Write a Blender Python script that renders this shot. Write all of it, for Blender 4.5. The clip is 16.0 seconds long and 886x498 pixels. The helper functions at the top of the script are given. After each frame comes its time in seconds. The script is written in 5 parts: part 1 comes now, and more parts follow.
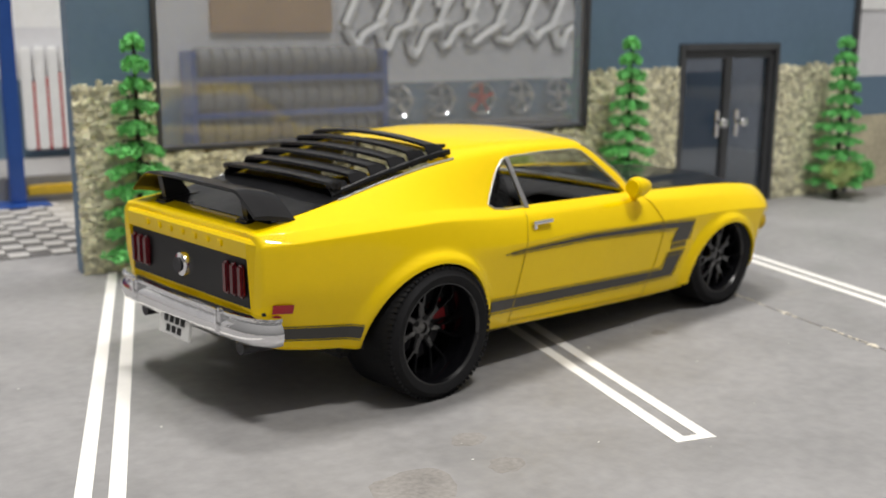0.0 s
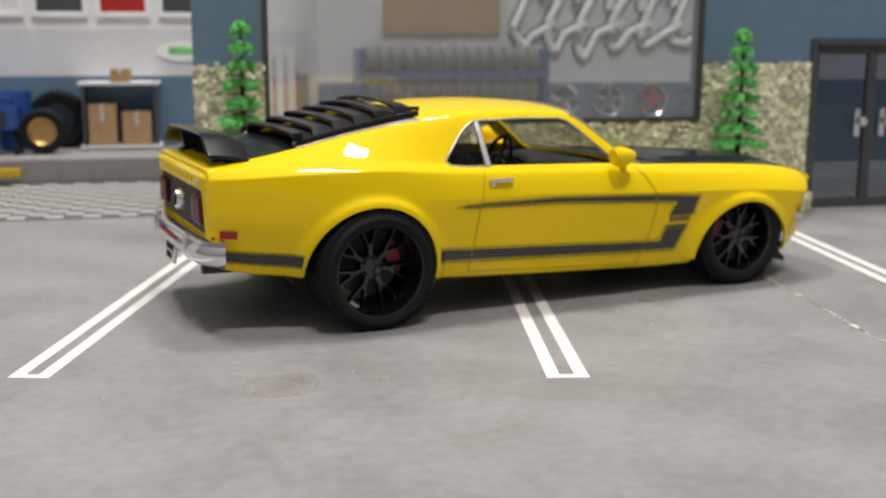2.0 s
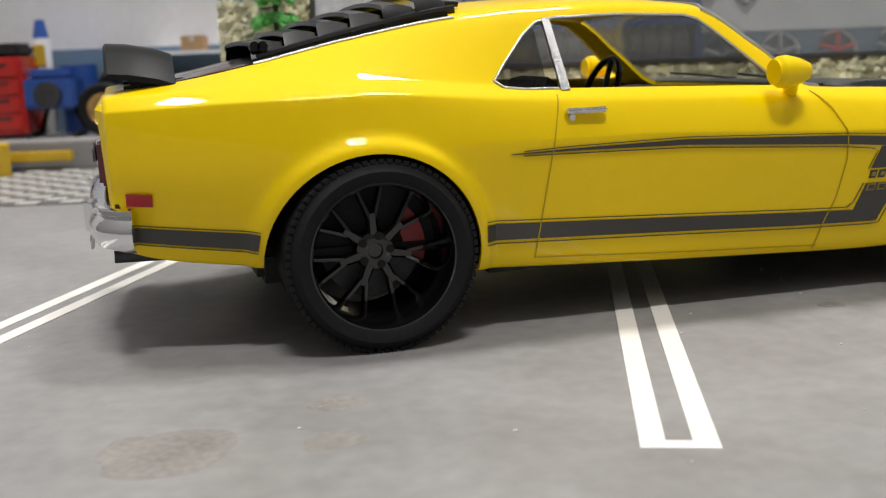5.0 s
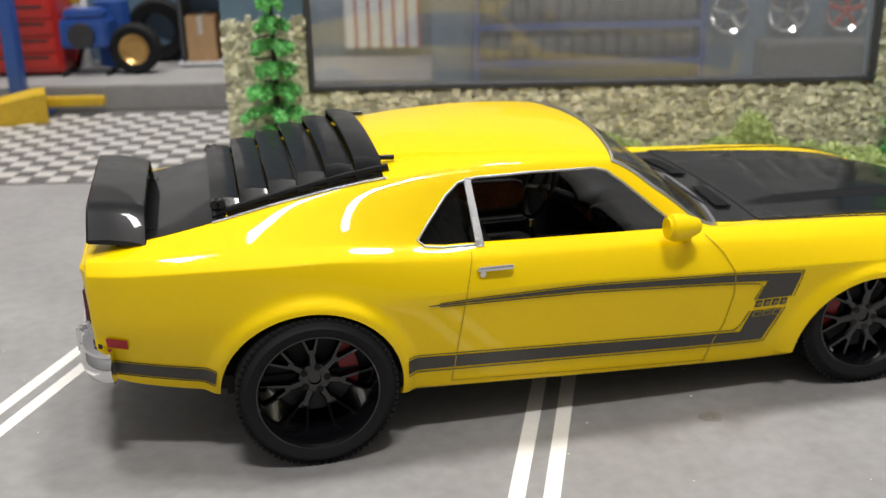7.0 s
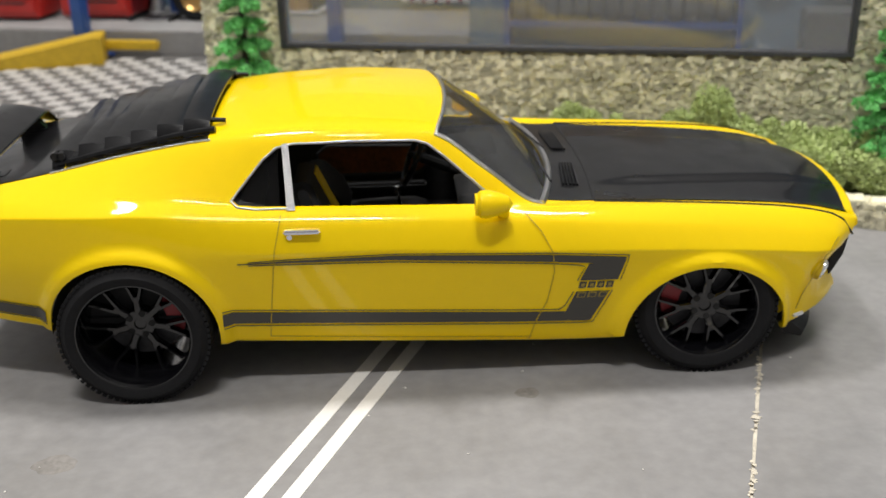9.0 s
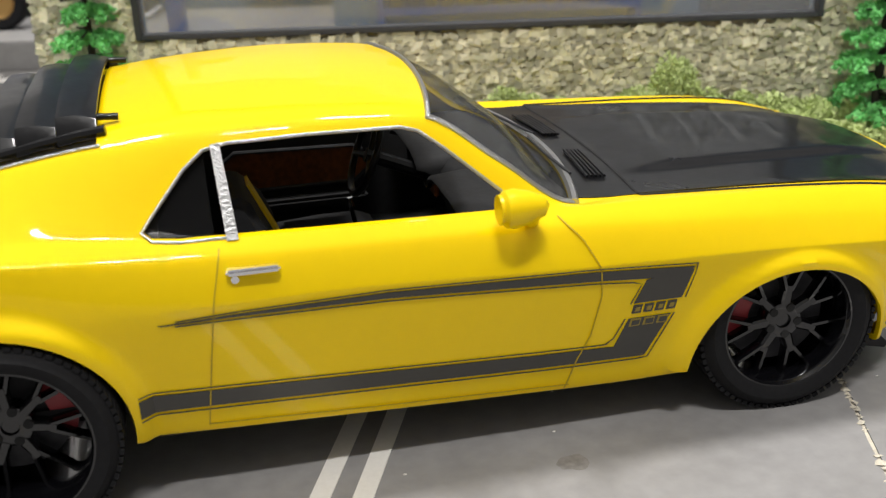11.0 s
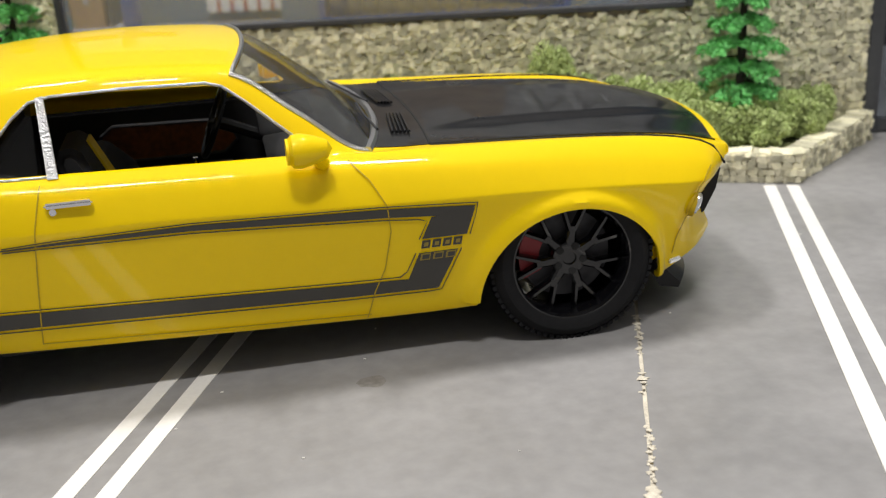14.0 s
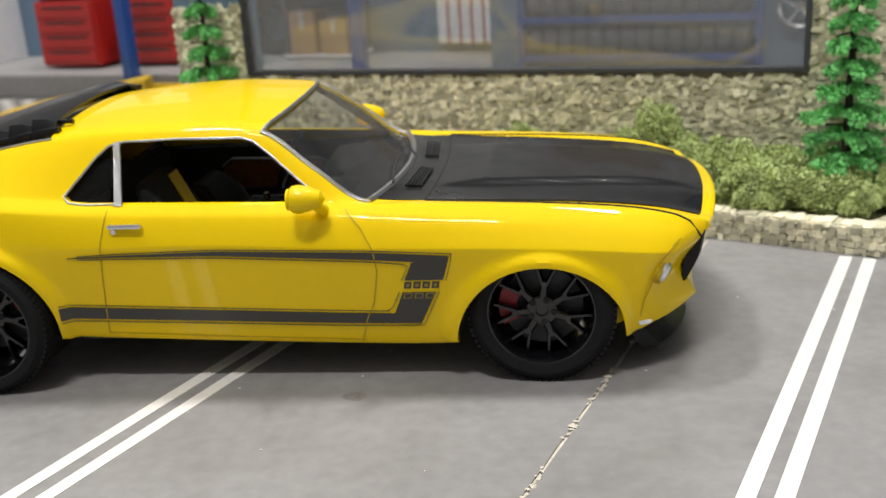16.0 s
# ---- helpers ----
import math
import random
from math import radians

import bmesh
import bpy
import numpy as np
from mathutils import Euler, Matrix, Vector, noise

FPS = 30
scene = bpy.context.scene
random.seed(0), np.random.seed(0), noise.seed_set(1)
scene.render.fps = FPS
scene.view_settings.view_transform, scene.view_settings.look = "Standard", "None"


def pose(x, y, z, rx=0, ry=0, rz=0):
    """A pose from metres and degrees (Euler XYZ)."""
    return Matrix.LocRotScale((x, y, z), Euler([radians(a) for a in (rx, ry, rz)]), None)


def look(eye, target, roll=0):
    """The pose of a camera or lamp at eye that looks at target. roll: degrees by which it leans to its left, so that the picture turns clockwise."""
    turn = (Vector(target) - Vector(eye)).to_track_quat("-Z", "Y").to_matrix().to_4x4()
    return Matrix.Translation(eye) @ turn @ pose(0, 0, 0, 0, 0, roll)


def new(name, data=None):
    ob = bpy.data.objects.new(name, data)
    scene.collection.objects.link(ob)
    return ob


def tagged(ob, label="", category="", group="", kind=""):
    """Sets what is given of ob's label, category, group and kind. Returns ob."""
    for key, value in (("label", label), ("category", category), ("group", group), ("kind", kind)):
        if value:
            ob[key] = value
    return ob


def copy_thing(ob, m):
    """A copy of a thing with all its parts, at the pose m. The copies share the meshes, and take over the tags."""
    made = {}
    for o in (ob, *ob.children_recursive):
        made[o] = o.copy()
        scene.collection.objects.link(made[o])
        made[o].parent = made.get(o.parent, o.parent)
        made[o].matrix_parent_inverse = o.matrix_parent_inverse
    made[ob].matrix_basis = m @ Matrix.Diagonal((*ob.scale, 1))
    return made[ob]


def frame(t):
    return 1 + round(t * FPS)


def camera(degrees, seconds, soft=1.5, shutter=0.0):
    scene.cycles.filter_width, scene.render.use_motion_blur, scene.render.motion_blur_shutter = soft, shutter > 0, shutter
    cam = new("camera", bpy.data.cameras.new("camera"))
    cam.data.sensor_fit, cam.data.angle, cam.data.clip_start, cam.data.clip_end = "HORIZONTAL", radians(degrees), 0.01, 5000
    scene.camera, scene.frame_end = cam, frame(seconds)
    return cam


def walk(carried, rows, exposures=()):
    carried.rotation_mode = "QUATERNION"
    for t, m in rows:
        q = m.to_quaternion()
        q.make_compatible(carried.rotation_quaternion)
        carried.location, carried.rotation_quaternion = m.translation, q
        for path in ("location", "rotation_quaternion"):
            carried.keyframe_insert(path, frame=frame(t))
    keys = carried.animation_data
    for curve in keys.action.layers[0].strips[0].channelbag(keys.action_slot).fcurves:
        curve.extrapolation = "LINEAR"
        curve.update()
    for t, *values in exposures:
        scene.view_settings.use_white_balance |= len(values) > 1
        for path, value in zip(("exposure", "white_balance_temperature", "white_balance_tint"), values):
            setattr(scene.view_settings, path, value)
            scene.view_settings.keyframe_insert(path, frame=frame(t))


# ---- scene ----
cam = camera(45.0, 16.0, soft=1.25)
cam.data.dof.use_dof = True
cam.data.dof.focus_distance = 0.165
cam.data.dof.aperture_fstop = 38.0
PATH = [
    (0, look((-0.1448, -0.1927, 0.0790), (-0.0446, -0.0858, 0.0468), 0.29)),
    (0.5, look((-0.1272, -0.2094, 0.0784), (-0.0363, -0.0946, 0.0458), -0.16)),
    (1, look((-0.1005, -0.2278, 0.0734), (-0.0201, -0.1054, 0.0412), -0.36)),
    (1.5, look((-0.0935, -0.2371, 0.0674), (-0.0216, -0.1092, 0.0363), -0.25)),
    (2, look((-0.0906, -0.2620, 0.0669), (-0.0272, -0.1291, 0.0381), 0.11)),
    (2.5, look((-0.0754, -0.2527, 0.0627), (-0.0182, -0.1173, 0.0329), -0.11)),
    (3, look((-0.0529, -0.2161, 0.0508), (-0.0019, -0.0808, 0.0225), -1.00)),
    (3.5, look((-0.0389, -0.1890, 0.0425), (0.0074, -0.0510, 0.0157), -1.43)),
    (3.7, look((-0.0343, -0.1821, 0.0409), (0.0097, -0.0433, 0.0150), -1.64)),
    (5.8, look((-0.0332, -0.1925, 0.0531), (0.0048, -0.0554, 0.0210), -2.11)),
    (6, look((-0.0338, -0.1998, 0.0613), (0.0034, -0.0616, 0.0267), -2.11)),
    (6.5, look((-0.0240, -0.2082, 0.0897), (0.0104, -0.0690, 0.0456), -1.23)),
    (7, look((-0.0140, -0.2040, 0.1016), (0.0168, -0.0667, 0.0497), -1.26)),
    (7.5, look((-0.0073, -0.1989, 0.1062), (0.0190, -0.0623, 0.0501), -0.98)),
    (8, look((0.0224, -0.2153, 0.1062), (0.0395, -0.0782, 0.0477), -0.70)),
    (8.5, look((0.0401, -0.2198, 0.1071), (0.0501, -0.0823, 0.0481), -1.01)),
    (9, look((0.0514, -0.2175, 0.1057), (0.0571, -0.0794, 0.0475), -1.32)),
    (9.2, look((0.0554, -0.2179, 0.1080), (0.0609, -0.0794, 0.0505), -1.23)),
    (11.5, look((0.0248, -0.1430, 0.0795), (0.0626, -0.0092, 0.0230), -1.98)),
    (12, look((0.0262, -0.1337, 0.0772), (0.0658, -0.0005, 0.0208), -1.78)),
    (12.5, look((0.0283, -0.1305, 0.0756), (0.0671, 0.0030, 0.0193), -2.30)),
    (13, look((0.0253, -0.1499, 0.0796), (0.0658, -0.0158, 0.0261), -1.99)),
    (13.5, look((0.0423, -0.1750, 0.0768), (0.0725, -0.0375, 0.0250), -3.61)),
    (14, look((0.0567, -0.1909, 0.0784), (0.0843, -0.0531, 0.0260), -3.23)),
    (14.5, look((0.0736, -0.2057, 0.0763), (0.0923, -0.0664, 0.0237), -3.17)),
    (15, look((0.0905, -0.2190, 0.0818), (0.1034, -0.0781, 0.0319), -2.49)),
    (15.5, look((0.1069, -0.2204, 0.0836), (0.1077, -0.0773, 0.0386), -2.43)),
    (16, look((0.1147, -0.2173, 0.0901), (0.0974, -0.0765, 0.0415), -3.87)),
]
# the clip's camera brightens a little over the close pass
walk(cam, PATH, exposures=((0.0, 0.12), (2.0, 0.02), (3.5, 0.0), (5.8, 0.08), (7.5, 0.12), (9.2, 0.03), (11.3, 0.22), (13.0, 0.18), (14.5, 0.02), (16.0, 0.03)))

# ---- world and lamps: a bright workshop room round a scale-model diorama ----
K = 0.04  # the model's scale, 1 to 25: all sizes below are those of the full-size things
world = bpy.data.worlds.new("room")
world.use_nodes = True
scene.world = world
# a pale ceiling over darker walls: the light falls off evenly from the zenith down
wn = world.node_tree
bg = wn.nodes["Background"]
wtc = wn.nodes.new("ShaderNodeTexCoord")
wsep = wn.nodes.new("ShaderNodeSeparateXYZ")
wmap = wn.nodes.new("ShaderNodeMapRange")
wmap.inputs["From Min"].default_value, wmap.inputs["From Max"].default_value = 0.0, 1.0
wmap.inputs["To Min"].default_value, wmap.inputs["To Max"].default_value = 0.15, 0.40
wn.links.new(wtc.outputs["Generated"], wsep.inputs["Vector"])
wn.links.new(wsep.outputs["Z"], wmap.inputs["Value"])
wn.links.new(wmap.outputs["Result"], bg.inputs["Strength"])
bg.inputs["Color"].default_value = (1.0, 0.97, 0.94, 1)


def tube_or_fill(x, y, z, sx, sy, watts):
    lamp = bpy.data.lights.new("tube_lamp", "AREA")
    lamp.shape, lamp.size, lamp.size_y = "RECTANGLE", sx, sy
    lamp.energy, lamp.color = watts, (1.0, 0.975, 0.945)
    ob = new("tube_lamp", lamp)
    ob.matrix_world = look((x, y, z), (0.05, 0.0, 0.0))
    return ob


tube_or_fill(0.34, 0.22, 1.30, 0.26, 0.09, 7.3)
tube_or_fill(-0.26, 0.20, 1.30, 0.26, 0.09, 7.3)
# Added fill with no known fixture: it lights the wall front and car side.
tube_or_fill(0.00, -0.54, 1.30, 0.30, 0.07, 9.4)

# ---- materials ----
def mat(name, color, rough=0.5, metal=0.0, coat=0.0, coat_rough=0.06, vary=0.0, vscale=3.0, bump=0.0, bscale=40.0, color2=None, rvary=0.0, spec=0.5):
    """A procedural material: base colour broken up at two scales, roughness variation and fine relief. Scales are per full-size metre."""
    m = bpy.data.materials.new(name)
    m.use_nodes = True
    nt = m.node_tree
    b = nt.nodes["Principled BSDF"]
    b.inputs["Base Color"].default_value = (*color, 1)
    b.inputs["Roughness"].default_value = rough
    b.inputs["Metallic"].default_value = metal
    b.inputs["Coat Weight"].default_value = coat
    b.inputs["Coat Roughness"].default_value = coat_rough
    b.inputs["Specular IOR Level"].default_value = spec
    if vary or bump or rvary:
        tc = nt.nodes.new("ShaderNodeTexCoord")
        n1 = nt.nodes.new("ShaderNodeTexNoise")
        n1.inputs["Scale"].default_value = vscale / K
        n1.inputs["Detail"].default_value = 6
        nt.links.new(tc.outputs["Object"], n1.inputs["Vector"])
        if vary:
            n2 = nt.nodes.new("ShaderNodeTexNoise")
            n2.inputs["Scale"].default_value = vscale * 9 / K
            n2.inputs["Detail"].default_value = 4
            nt.links.new(tc.outputs["Object"], n2.inputs["Vector"])
            add = nt.nodes.new("ShaderNodeMath")
            add.operation = "ADD"
            nt.links.new(n1.outputs["Fac"], add.inputs[0])
            nt.links.new(n2.outputs["Fac"], add.inputs[1])
            ramp = nt.nodes.new("ShaderNodeMapRange")
            ramp.inputs["From Min"].default_value, ramp.inputs["From Max"].default_value = 0.7, 1.3
            nt.links.new(add.outputs[0], ramp.inputs["Value"])
            mix = nt.nodes.new("ShaderNodeMix")
            mix.data_type = "RGBA"
            c2 = color2 or tuple(c * (1 - vary) for c in color)
            mix.inputs["A"].default_value = (*c2, 1)
            mix.inputs["B"].default_value = (*(color if color2 else [min(1, c * (1 + vary)) for c in color]), 1)
            nt.links.new(ramp.outputs["Result"], mix.inputs["Factor"])
            nt.links.new(mix.outputs["Result"], b.inputs["Base Color"])
        if rvary:
            rr = nt.nodes.new("ShaderNodeMapRange")
            rr.inputs["From Min"].default_value, rr.inputs["From Max"].default_value = 0.3, 0.7
            rr.inputs["To Min"].default_value, rr.inputs["To Max"].default_value = max(0, rough - rvary), rough + rvary
            nt.links.new(n1.outputs["Fac"], rr.inputs["Value"])
            nt.links.new(rr.outputs["Result"], b.inputs["Roughness"])
        if bump:
            n3 = nt.nodes.new("ShaderNodeTexNoise")
            n3.inputs["Scale"].default_value = bscale / K
            n3.inputs["Detail"].default_value = 5
            nt.links.new(tc.outputs["Object"], n3.inputs["Vector"])
            bp = nt.nodes.new("ShaderNodeBump")
            bp.inputs["Strength"].default_value = min(1.0, bump)
            bp.inputs["Distance"].default_value = 0.01 * K
            nt.links.new(n3.outputs["Fac"], bp.inputs["Height"])
            nt.links.new(bp.outputs["Normal"], b.inputs["Normal"])
    return m


def glass_mat(name, tint, rough=0.0, dust_haze=0.0, ior=1.5):
    """Thin clear acetate: see-through with a true surface gloss; dust_haze mixes in a pale diffuse veil."""
    m = bpy.data.materials.new(name)
    m.use_nodes = True
    nt = m.node_tree
    nt.nodes.remove(nt.nodes["Principled BSDF"])
    tr = nt.nodes.new("ShaderNodeBsdfTransparent")
    tr.inputs["Color"].default_value = (*tint, 1)
    gl = nt.nodes.new("ShaderNodeBsdfGlossy")
    gl.inputs["Roughness"].default_value = rough
    lw = nt.nodes.new("ShaderNodeLayerWeight")
    lw.inputs["Blend"].default_value = 0.5
    pw = nt.nodes.new("ShaderNodeMath")
    pw.operation = "POWER"
    pw.inputs[1].default_value = 5.0
    nt.links.new(lw.outputs["Facing"], pw.inputs[0])
    base = ((ior - 1) / (ior + 1)) ** 2
    fr = nt.nodes.new("ShaderNodeMath")
    fr.operation = "MULTIPLY_ADD"
    fr.inputs[1].default_value, fr.inputs[2].default_value = 0.5 - base, base
    nt.links.new(pw.outputs[0], fr.inputs[0])
    mx = nt.nodes.new("ShaderNodeMixShader")
    nt.links.new(fr.outputs[0], mx.inputs["Fac"])
    nt.links.new(tr.outputs["BSDF"], mx.inputs[1])
    nt.links.new(gl.outputs["BSDF"], mx.inputs[2])
    last = mx
    if dust_haze:
        df = nt.nodes.new("ShaderNodeBsdfDiffuse")
        df.inputs["Color"].default_value = (0.5, 0.5, 0.5, 1)
        last = nt.nodes.new("ShaderNodeMixShader")
        last.inputs["Fac"].default_value = dust_haze
        nt.links.new(mx.outputs["Shader"], last.inputs[1])
        nt.links.new(df.outputs["BSDF"], last.inputs[2])
    nt.links.new(last.outputs["Shader"], nt.nodes["Material Output"].inputs["Surface"])
    return m


YELLOW = mat("yellow_paint", (0.90, 0.628, 0.0), rough=0.5, coat=0.6, coat_rough=0.03, vary=0.015, vscale=2.0, bump=0.035, bscale=30, spec=0.05)
BLACK_SATIN = mat("satin_black_paint", (0.008, 0.008, 0.009), rough=0.34, coat=0.5, coat_rough=0.035, spec=0.1, vary=0.15, bump=0.02, bscale=50, rvary=0.08)
BLACK_PLASTIC = mat("black_plastic", (0.008, 0.008, 0.009), rough=0.36, coat=0.35, coat_rough=0.06, spec=0.15, vary=0.2, bump=0.06, bscale=80, rvary=0.1)
GLOSS_BLACK = mat("gloss_black_rim", (0.003, 0.003, 0.004), rough=0.22, coat=0.85, coat_rough=0.04, rvary=0.05, spec=0.35)
MATT_BLACK = mat("matt_black", (0.012, 0.012, 0.012), rough=0.8, vary=0.2)
RUBBER = mat("tyre_rubber", (0.010, 0.010, 0.011), rough=0.75, vary=0.2, vscale=6, bump=0.12, bscale=70, rvary=0.1, spec=0.2)
CHROME = mat("chrome_foil", (0.82, 0.82, 0.83), rough=0.1, metal=1.0, bump=0.12, bscale=30, rvary=0.05)
FOIL = mat("foil_trim", (0.52, 0.52, 0.52), rough=0.36, metal=1.0, bump=0.5, bscale=110)
STEEL = mat("brake_steel", (0.08, 0.08, 0.085), rough=0.6, metal=0.9, vary=0.2)
RED_CAL = mat("red_caliper", (0.28, 0.008, 0.014), rough=0.4, vary=0.1)
RED_LENS = mat("red_lens", (0.10, 0.004, 0.008), rough=0.18, coat=0.6, vary=0.1)
MARKER = mat("red_marker", (0.40, 0.012, 0.02), rough=0.3, vary=0.1, vscale=20)
STRIPE = mat("charcoal_decal", (0.045, 0.042, 0.036), rough=0.4, vary=0.06, vscale=8)
PINLINE = mat("gold_pinstripe", (0.30, 0.22, 0.03), rough=0.4)
# Body yellow darkened: paints the shade in panel gaps and headlamp buckets.
SHADE_YELLOW = mat("shaded_yellow", (0.50, 0.34, 0.0), rough=0.6)
GLASS = glass_mat("clear_window", (0.84, 0.85, 0.84), 0.06, 0.015, ior=1.4)
SMOKE = glass_mat("smoked_window", (0.42, 0.42, 0.43), 0.06, 0.01, ior=1.25)
INTERIOR = mat("black_interior", (0.018, 0.018, 0.019), rough=0.7, vary=0.2, bump=0.1, bscale=60, spec=0.25)
WOODGRAIN = mat("wood_grain_inlay", (0.20, 0.065, 0.018), rough=0.35, vary=0.4, vscale=5)
YELLOW_CLOTH = mat("yellow_insert", (0.75, 0.55, 0.01), rough=0.55, vary=0.06, vscale=10)
PLATE = mat("white_plate", (0.75, 0.75, 0.73), rough=0.4, vary=0.04)
CLEAR_LENS = mat("lamp_lens", (0.75, 0.77, 0.78), rough=0.12, metal=0.6)


# ---- helpers for things ----
def box(bm, x0, x1, y0, y1, z0, z1, bevel=0.0):
    r = bmesh.ops.create_cube(bm, size=1)
    vs = r["verts"]
    for v in vs:
        v.co = Vector((x0 + (v.co.x + 0.5) * (x1 - x0), y0 + (v.co.y + 0.5) * (y1 - y0), z0 + (v.co.z + 0.5) * (z1 - z0)))
    if bevel:
        es = list({e for v in vs for e in v.link_edges})
        bmesh.ops.bevel(bm, geom=es, offset=bevel, segments=2, affect="EDGES", clamp_overlap=True)
    return vs


def cyl(bm, p, q, r, r2=None, seg=24):
    """A cylinder or cone from p to q."""
    p, q = Vector(p), Vector(q)
    d = q - p
    m = Matrix.Translation((p + q) / 2) @ d.to_track_quat("Z", "Y").to_matrix().to_4x4()
    return bmesh.ops.create_cone(bm, cap_ends=True, segments=seg, radius1=r, radius2=r if r2 is None else r2, depth=d.length, matrix=m)["verts"]


def tube(bm, pts, r, closed=False, seg=8):
    """A round bar along a line of points."""
    pts = [Vector(p) for p in pts]
    n = len(pts)
    rings = []
    for i, p in enumerate(pts):
        a = pts[(i - 1) % n] if closed or i else p
        b = pts[(i + 1) % n] if closed or i < n - 1 else p
        t = (b - a).normalized()
        s = t.cross(Vector((0, 0, 1)))
        if s.length < 1e-3:
            s = t.cross(Vector((0, 1, 0)))
        s.normalize()
        w = t.cross(s)
        rings.append([bm.verts.new(p + r * (math.cos(k * 2 * math.pi / seg) * s + math.sin(k * 2 * math.pi / seg) * w)) for k in range(seg)])
    m = n if closed else n - 1
    for i in range(m):
        a, b = rings[i], rings[(i + 1) % n]
        for k in range(seg):
            bm.faces.new((a[k], a[(k + 1) % seg], b[(k + 1) % seg], b[k]))
    if not closed:
        bm.faces.new(rings[0])
        bm.faces.new(rings[-1][::-1])


def prism(bm, outline, axis, lo, hi):
    """A slab with the outline (pairs) in the plane across the axis, from lo to hi along it."""
    def put(a, b, c):
        return {"x": (c, a, b), "y": (a, c, b), "z": (a, b, c)}[axis]
    A = [bm.verts.new(put(a, b, lo)) for a, b in outline]
    B = [bm.verts.new(put(a, b, hi)) for a, b in outline]
    bm.faces.new(A)
    bm.faces.new(B[::-1])
    n = len(A)
    for i in range(n):
        bm.faces.new((A[i], B[i], B[(i + 1) % n], A[(i + 1) % n]))
    return A + B


def lathe(bm, prof, centre, axis_y=True, seg=48, close=False):
    """Turns a profile of (radius, offset along y) round the y axis through centre."""
    cx, cy, cz = centre
    rings = []
    for k in range(seg):
        a = 2 * math.pi * k / seg
        rings.append([bm.verts.new((cx + r * math.cos(a), cy + o, cz + r * math.sin(a))) for r, o in prof])
    m = len(prof)
    for k in range(seg):
        A, B = rings[k], rings[(k + 1) % seg]
        for j in range(m if close else m - 1):
            bm.faces.new((A[j], A[(j + 1) % m], B[(j + 1) % m], B[j]))


def finish(name, bm, material, smooth=35):
    bmesh.ops.recalc_face_normals(bm, faces=bm.faces)
    bmesh.ops.scale(bm, vec=(K, K, K), verts=bm.verts)
    me = bpy.data.meshes.new(name)
    bm.to_mesh(me)
    bm.free()
    me.materials.append(material)
    if smooth:
        me.polygons.foreach_set("use_smooth", [True] * len(me.polygons))
        me.set_sharp_from_angle(angle=radians(smooth))
    return me


def part(name, bm, material, parent, label="", smooth=35):
    """Links a bmesh, in full-size metres, as one mesh object under a thing or a part."""
    ob = new(name, finish(name, bm, material, smooth))
    ob.parent = parent
    return tagged(ob, label)


def thing(name, label, category, group="", kind="", at=None):
    ob = new(name)
    ob.empty_display_size = 0.01
    if at is not None:
        ob.matrix_world = at
    return tagged(ob, label, category, group, kind)


def solo(name, bm, material, label, category, kind="", at=None, group="", smooth=35):
    ob = new(name, finish(name, bm, material, smooth))
    if at is not None:
        ob.matrix_world = at
    return tagged(ob, label, category, group, kind)


def place(x, y, z=0.0, rz=0.0):
    return pose(x * K, y * K, z * K, 0, 0, rz)

# ---- the car: sections along its length, rear axle at x = 0, half widths to y > 0 ----
def keyed(xs, ys):
    """A smooth curve through keys (monotone between them)."""
    xs, ys = np.array(xs, float), np.array(ys, float)
    h, d = np.diff(xs), np.diff(ys) / np.diff(xs)
    m = np.zeros(len(xs))
    m[0], m[-1] = d[0], d[-1]
    for i in range(1, len(xs) - 1):
        if d[i - 1] * d[i] > 0:
            w1, w2 = 2 * h[i] + h[i - 1], h[i] + 2 * h[i - 1]
            m[i] = (w1 + w2) / (w1 / d[i - 1] + w2 / d[i])

    def f(x):
        x = min(max(x, xs[0]), xs[-1])
        i = min(int(np.searchsorted(xs, x, side="right")) - 1, len(xs) - 2)
        t = (x - xs[i]) / h[i]
        return float((2 * t**3 - 3 * t**2 + 1) * ys[i] + (t**3 - 2 * t**2 + t) * h[i] * m[i] + (-2 * t**3 + 3 * t**2) * ys[i + 1] + (t**3 - t**2) * h[i] * m[i + 1])
    return f


X0, X1 = -0.89, 3.51
SILL_Z = keyed((-0.89, -0.76, -0.4, 0.4, 1.0, 1.6, 2.2, 2.75, 3.2, 3.36, 3.51), (0.40, 0.36, 0.315, 0.245, 0.215, 0.19, 0.172, 0.175, 0.215, 0.255, 0.315))
SILL_W = keyed((-0.89, -0.76, -0.4, 0.0, 0.5, 2.4, 2.8, 3.2, 3.4, 3.47, 3.51), (0.62, 0.655, 0.735, 0.80, 0.806, 0.806, 0.818, 0.805, 0.75, 0.68, 0.60))
LOW_W = keyed((-0.89, -0.76, -0.4, 0.0, 0.5, 2.4, 2.8, 3.2, 3.4, 3.47, 3.51), (0.660, 0.712, 0.80, 0.862, 0.850, 0.846, 0.858, 0.85, 0.80, 0.735, 0.655))
MID_W = keyed((-0.89, -0.76, -0.4, 0.0, 0.5, 1.2, 2.4, 2.8, 3.2, 3.4, 3.47, 3.51), (0.688, 0.748, 0.835, 0.893, 0.898, 0.895, 0.892, 0.892, 0.878, 0.835, 0.775, 0.70))
MID_Z = keyed((-0.89, 0.0, 0.5, 1.0, 2.0, 2.8, 3.51), (0.70, 0.71, 0.735, 0.735, 0.695, 0.665, 0.61))
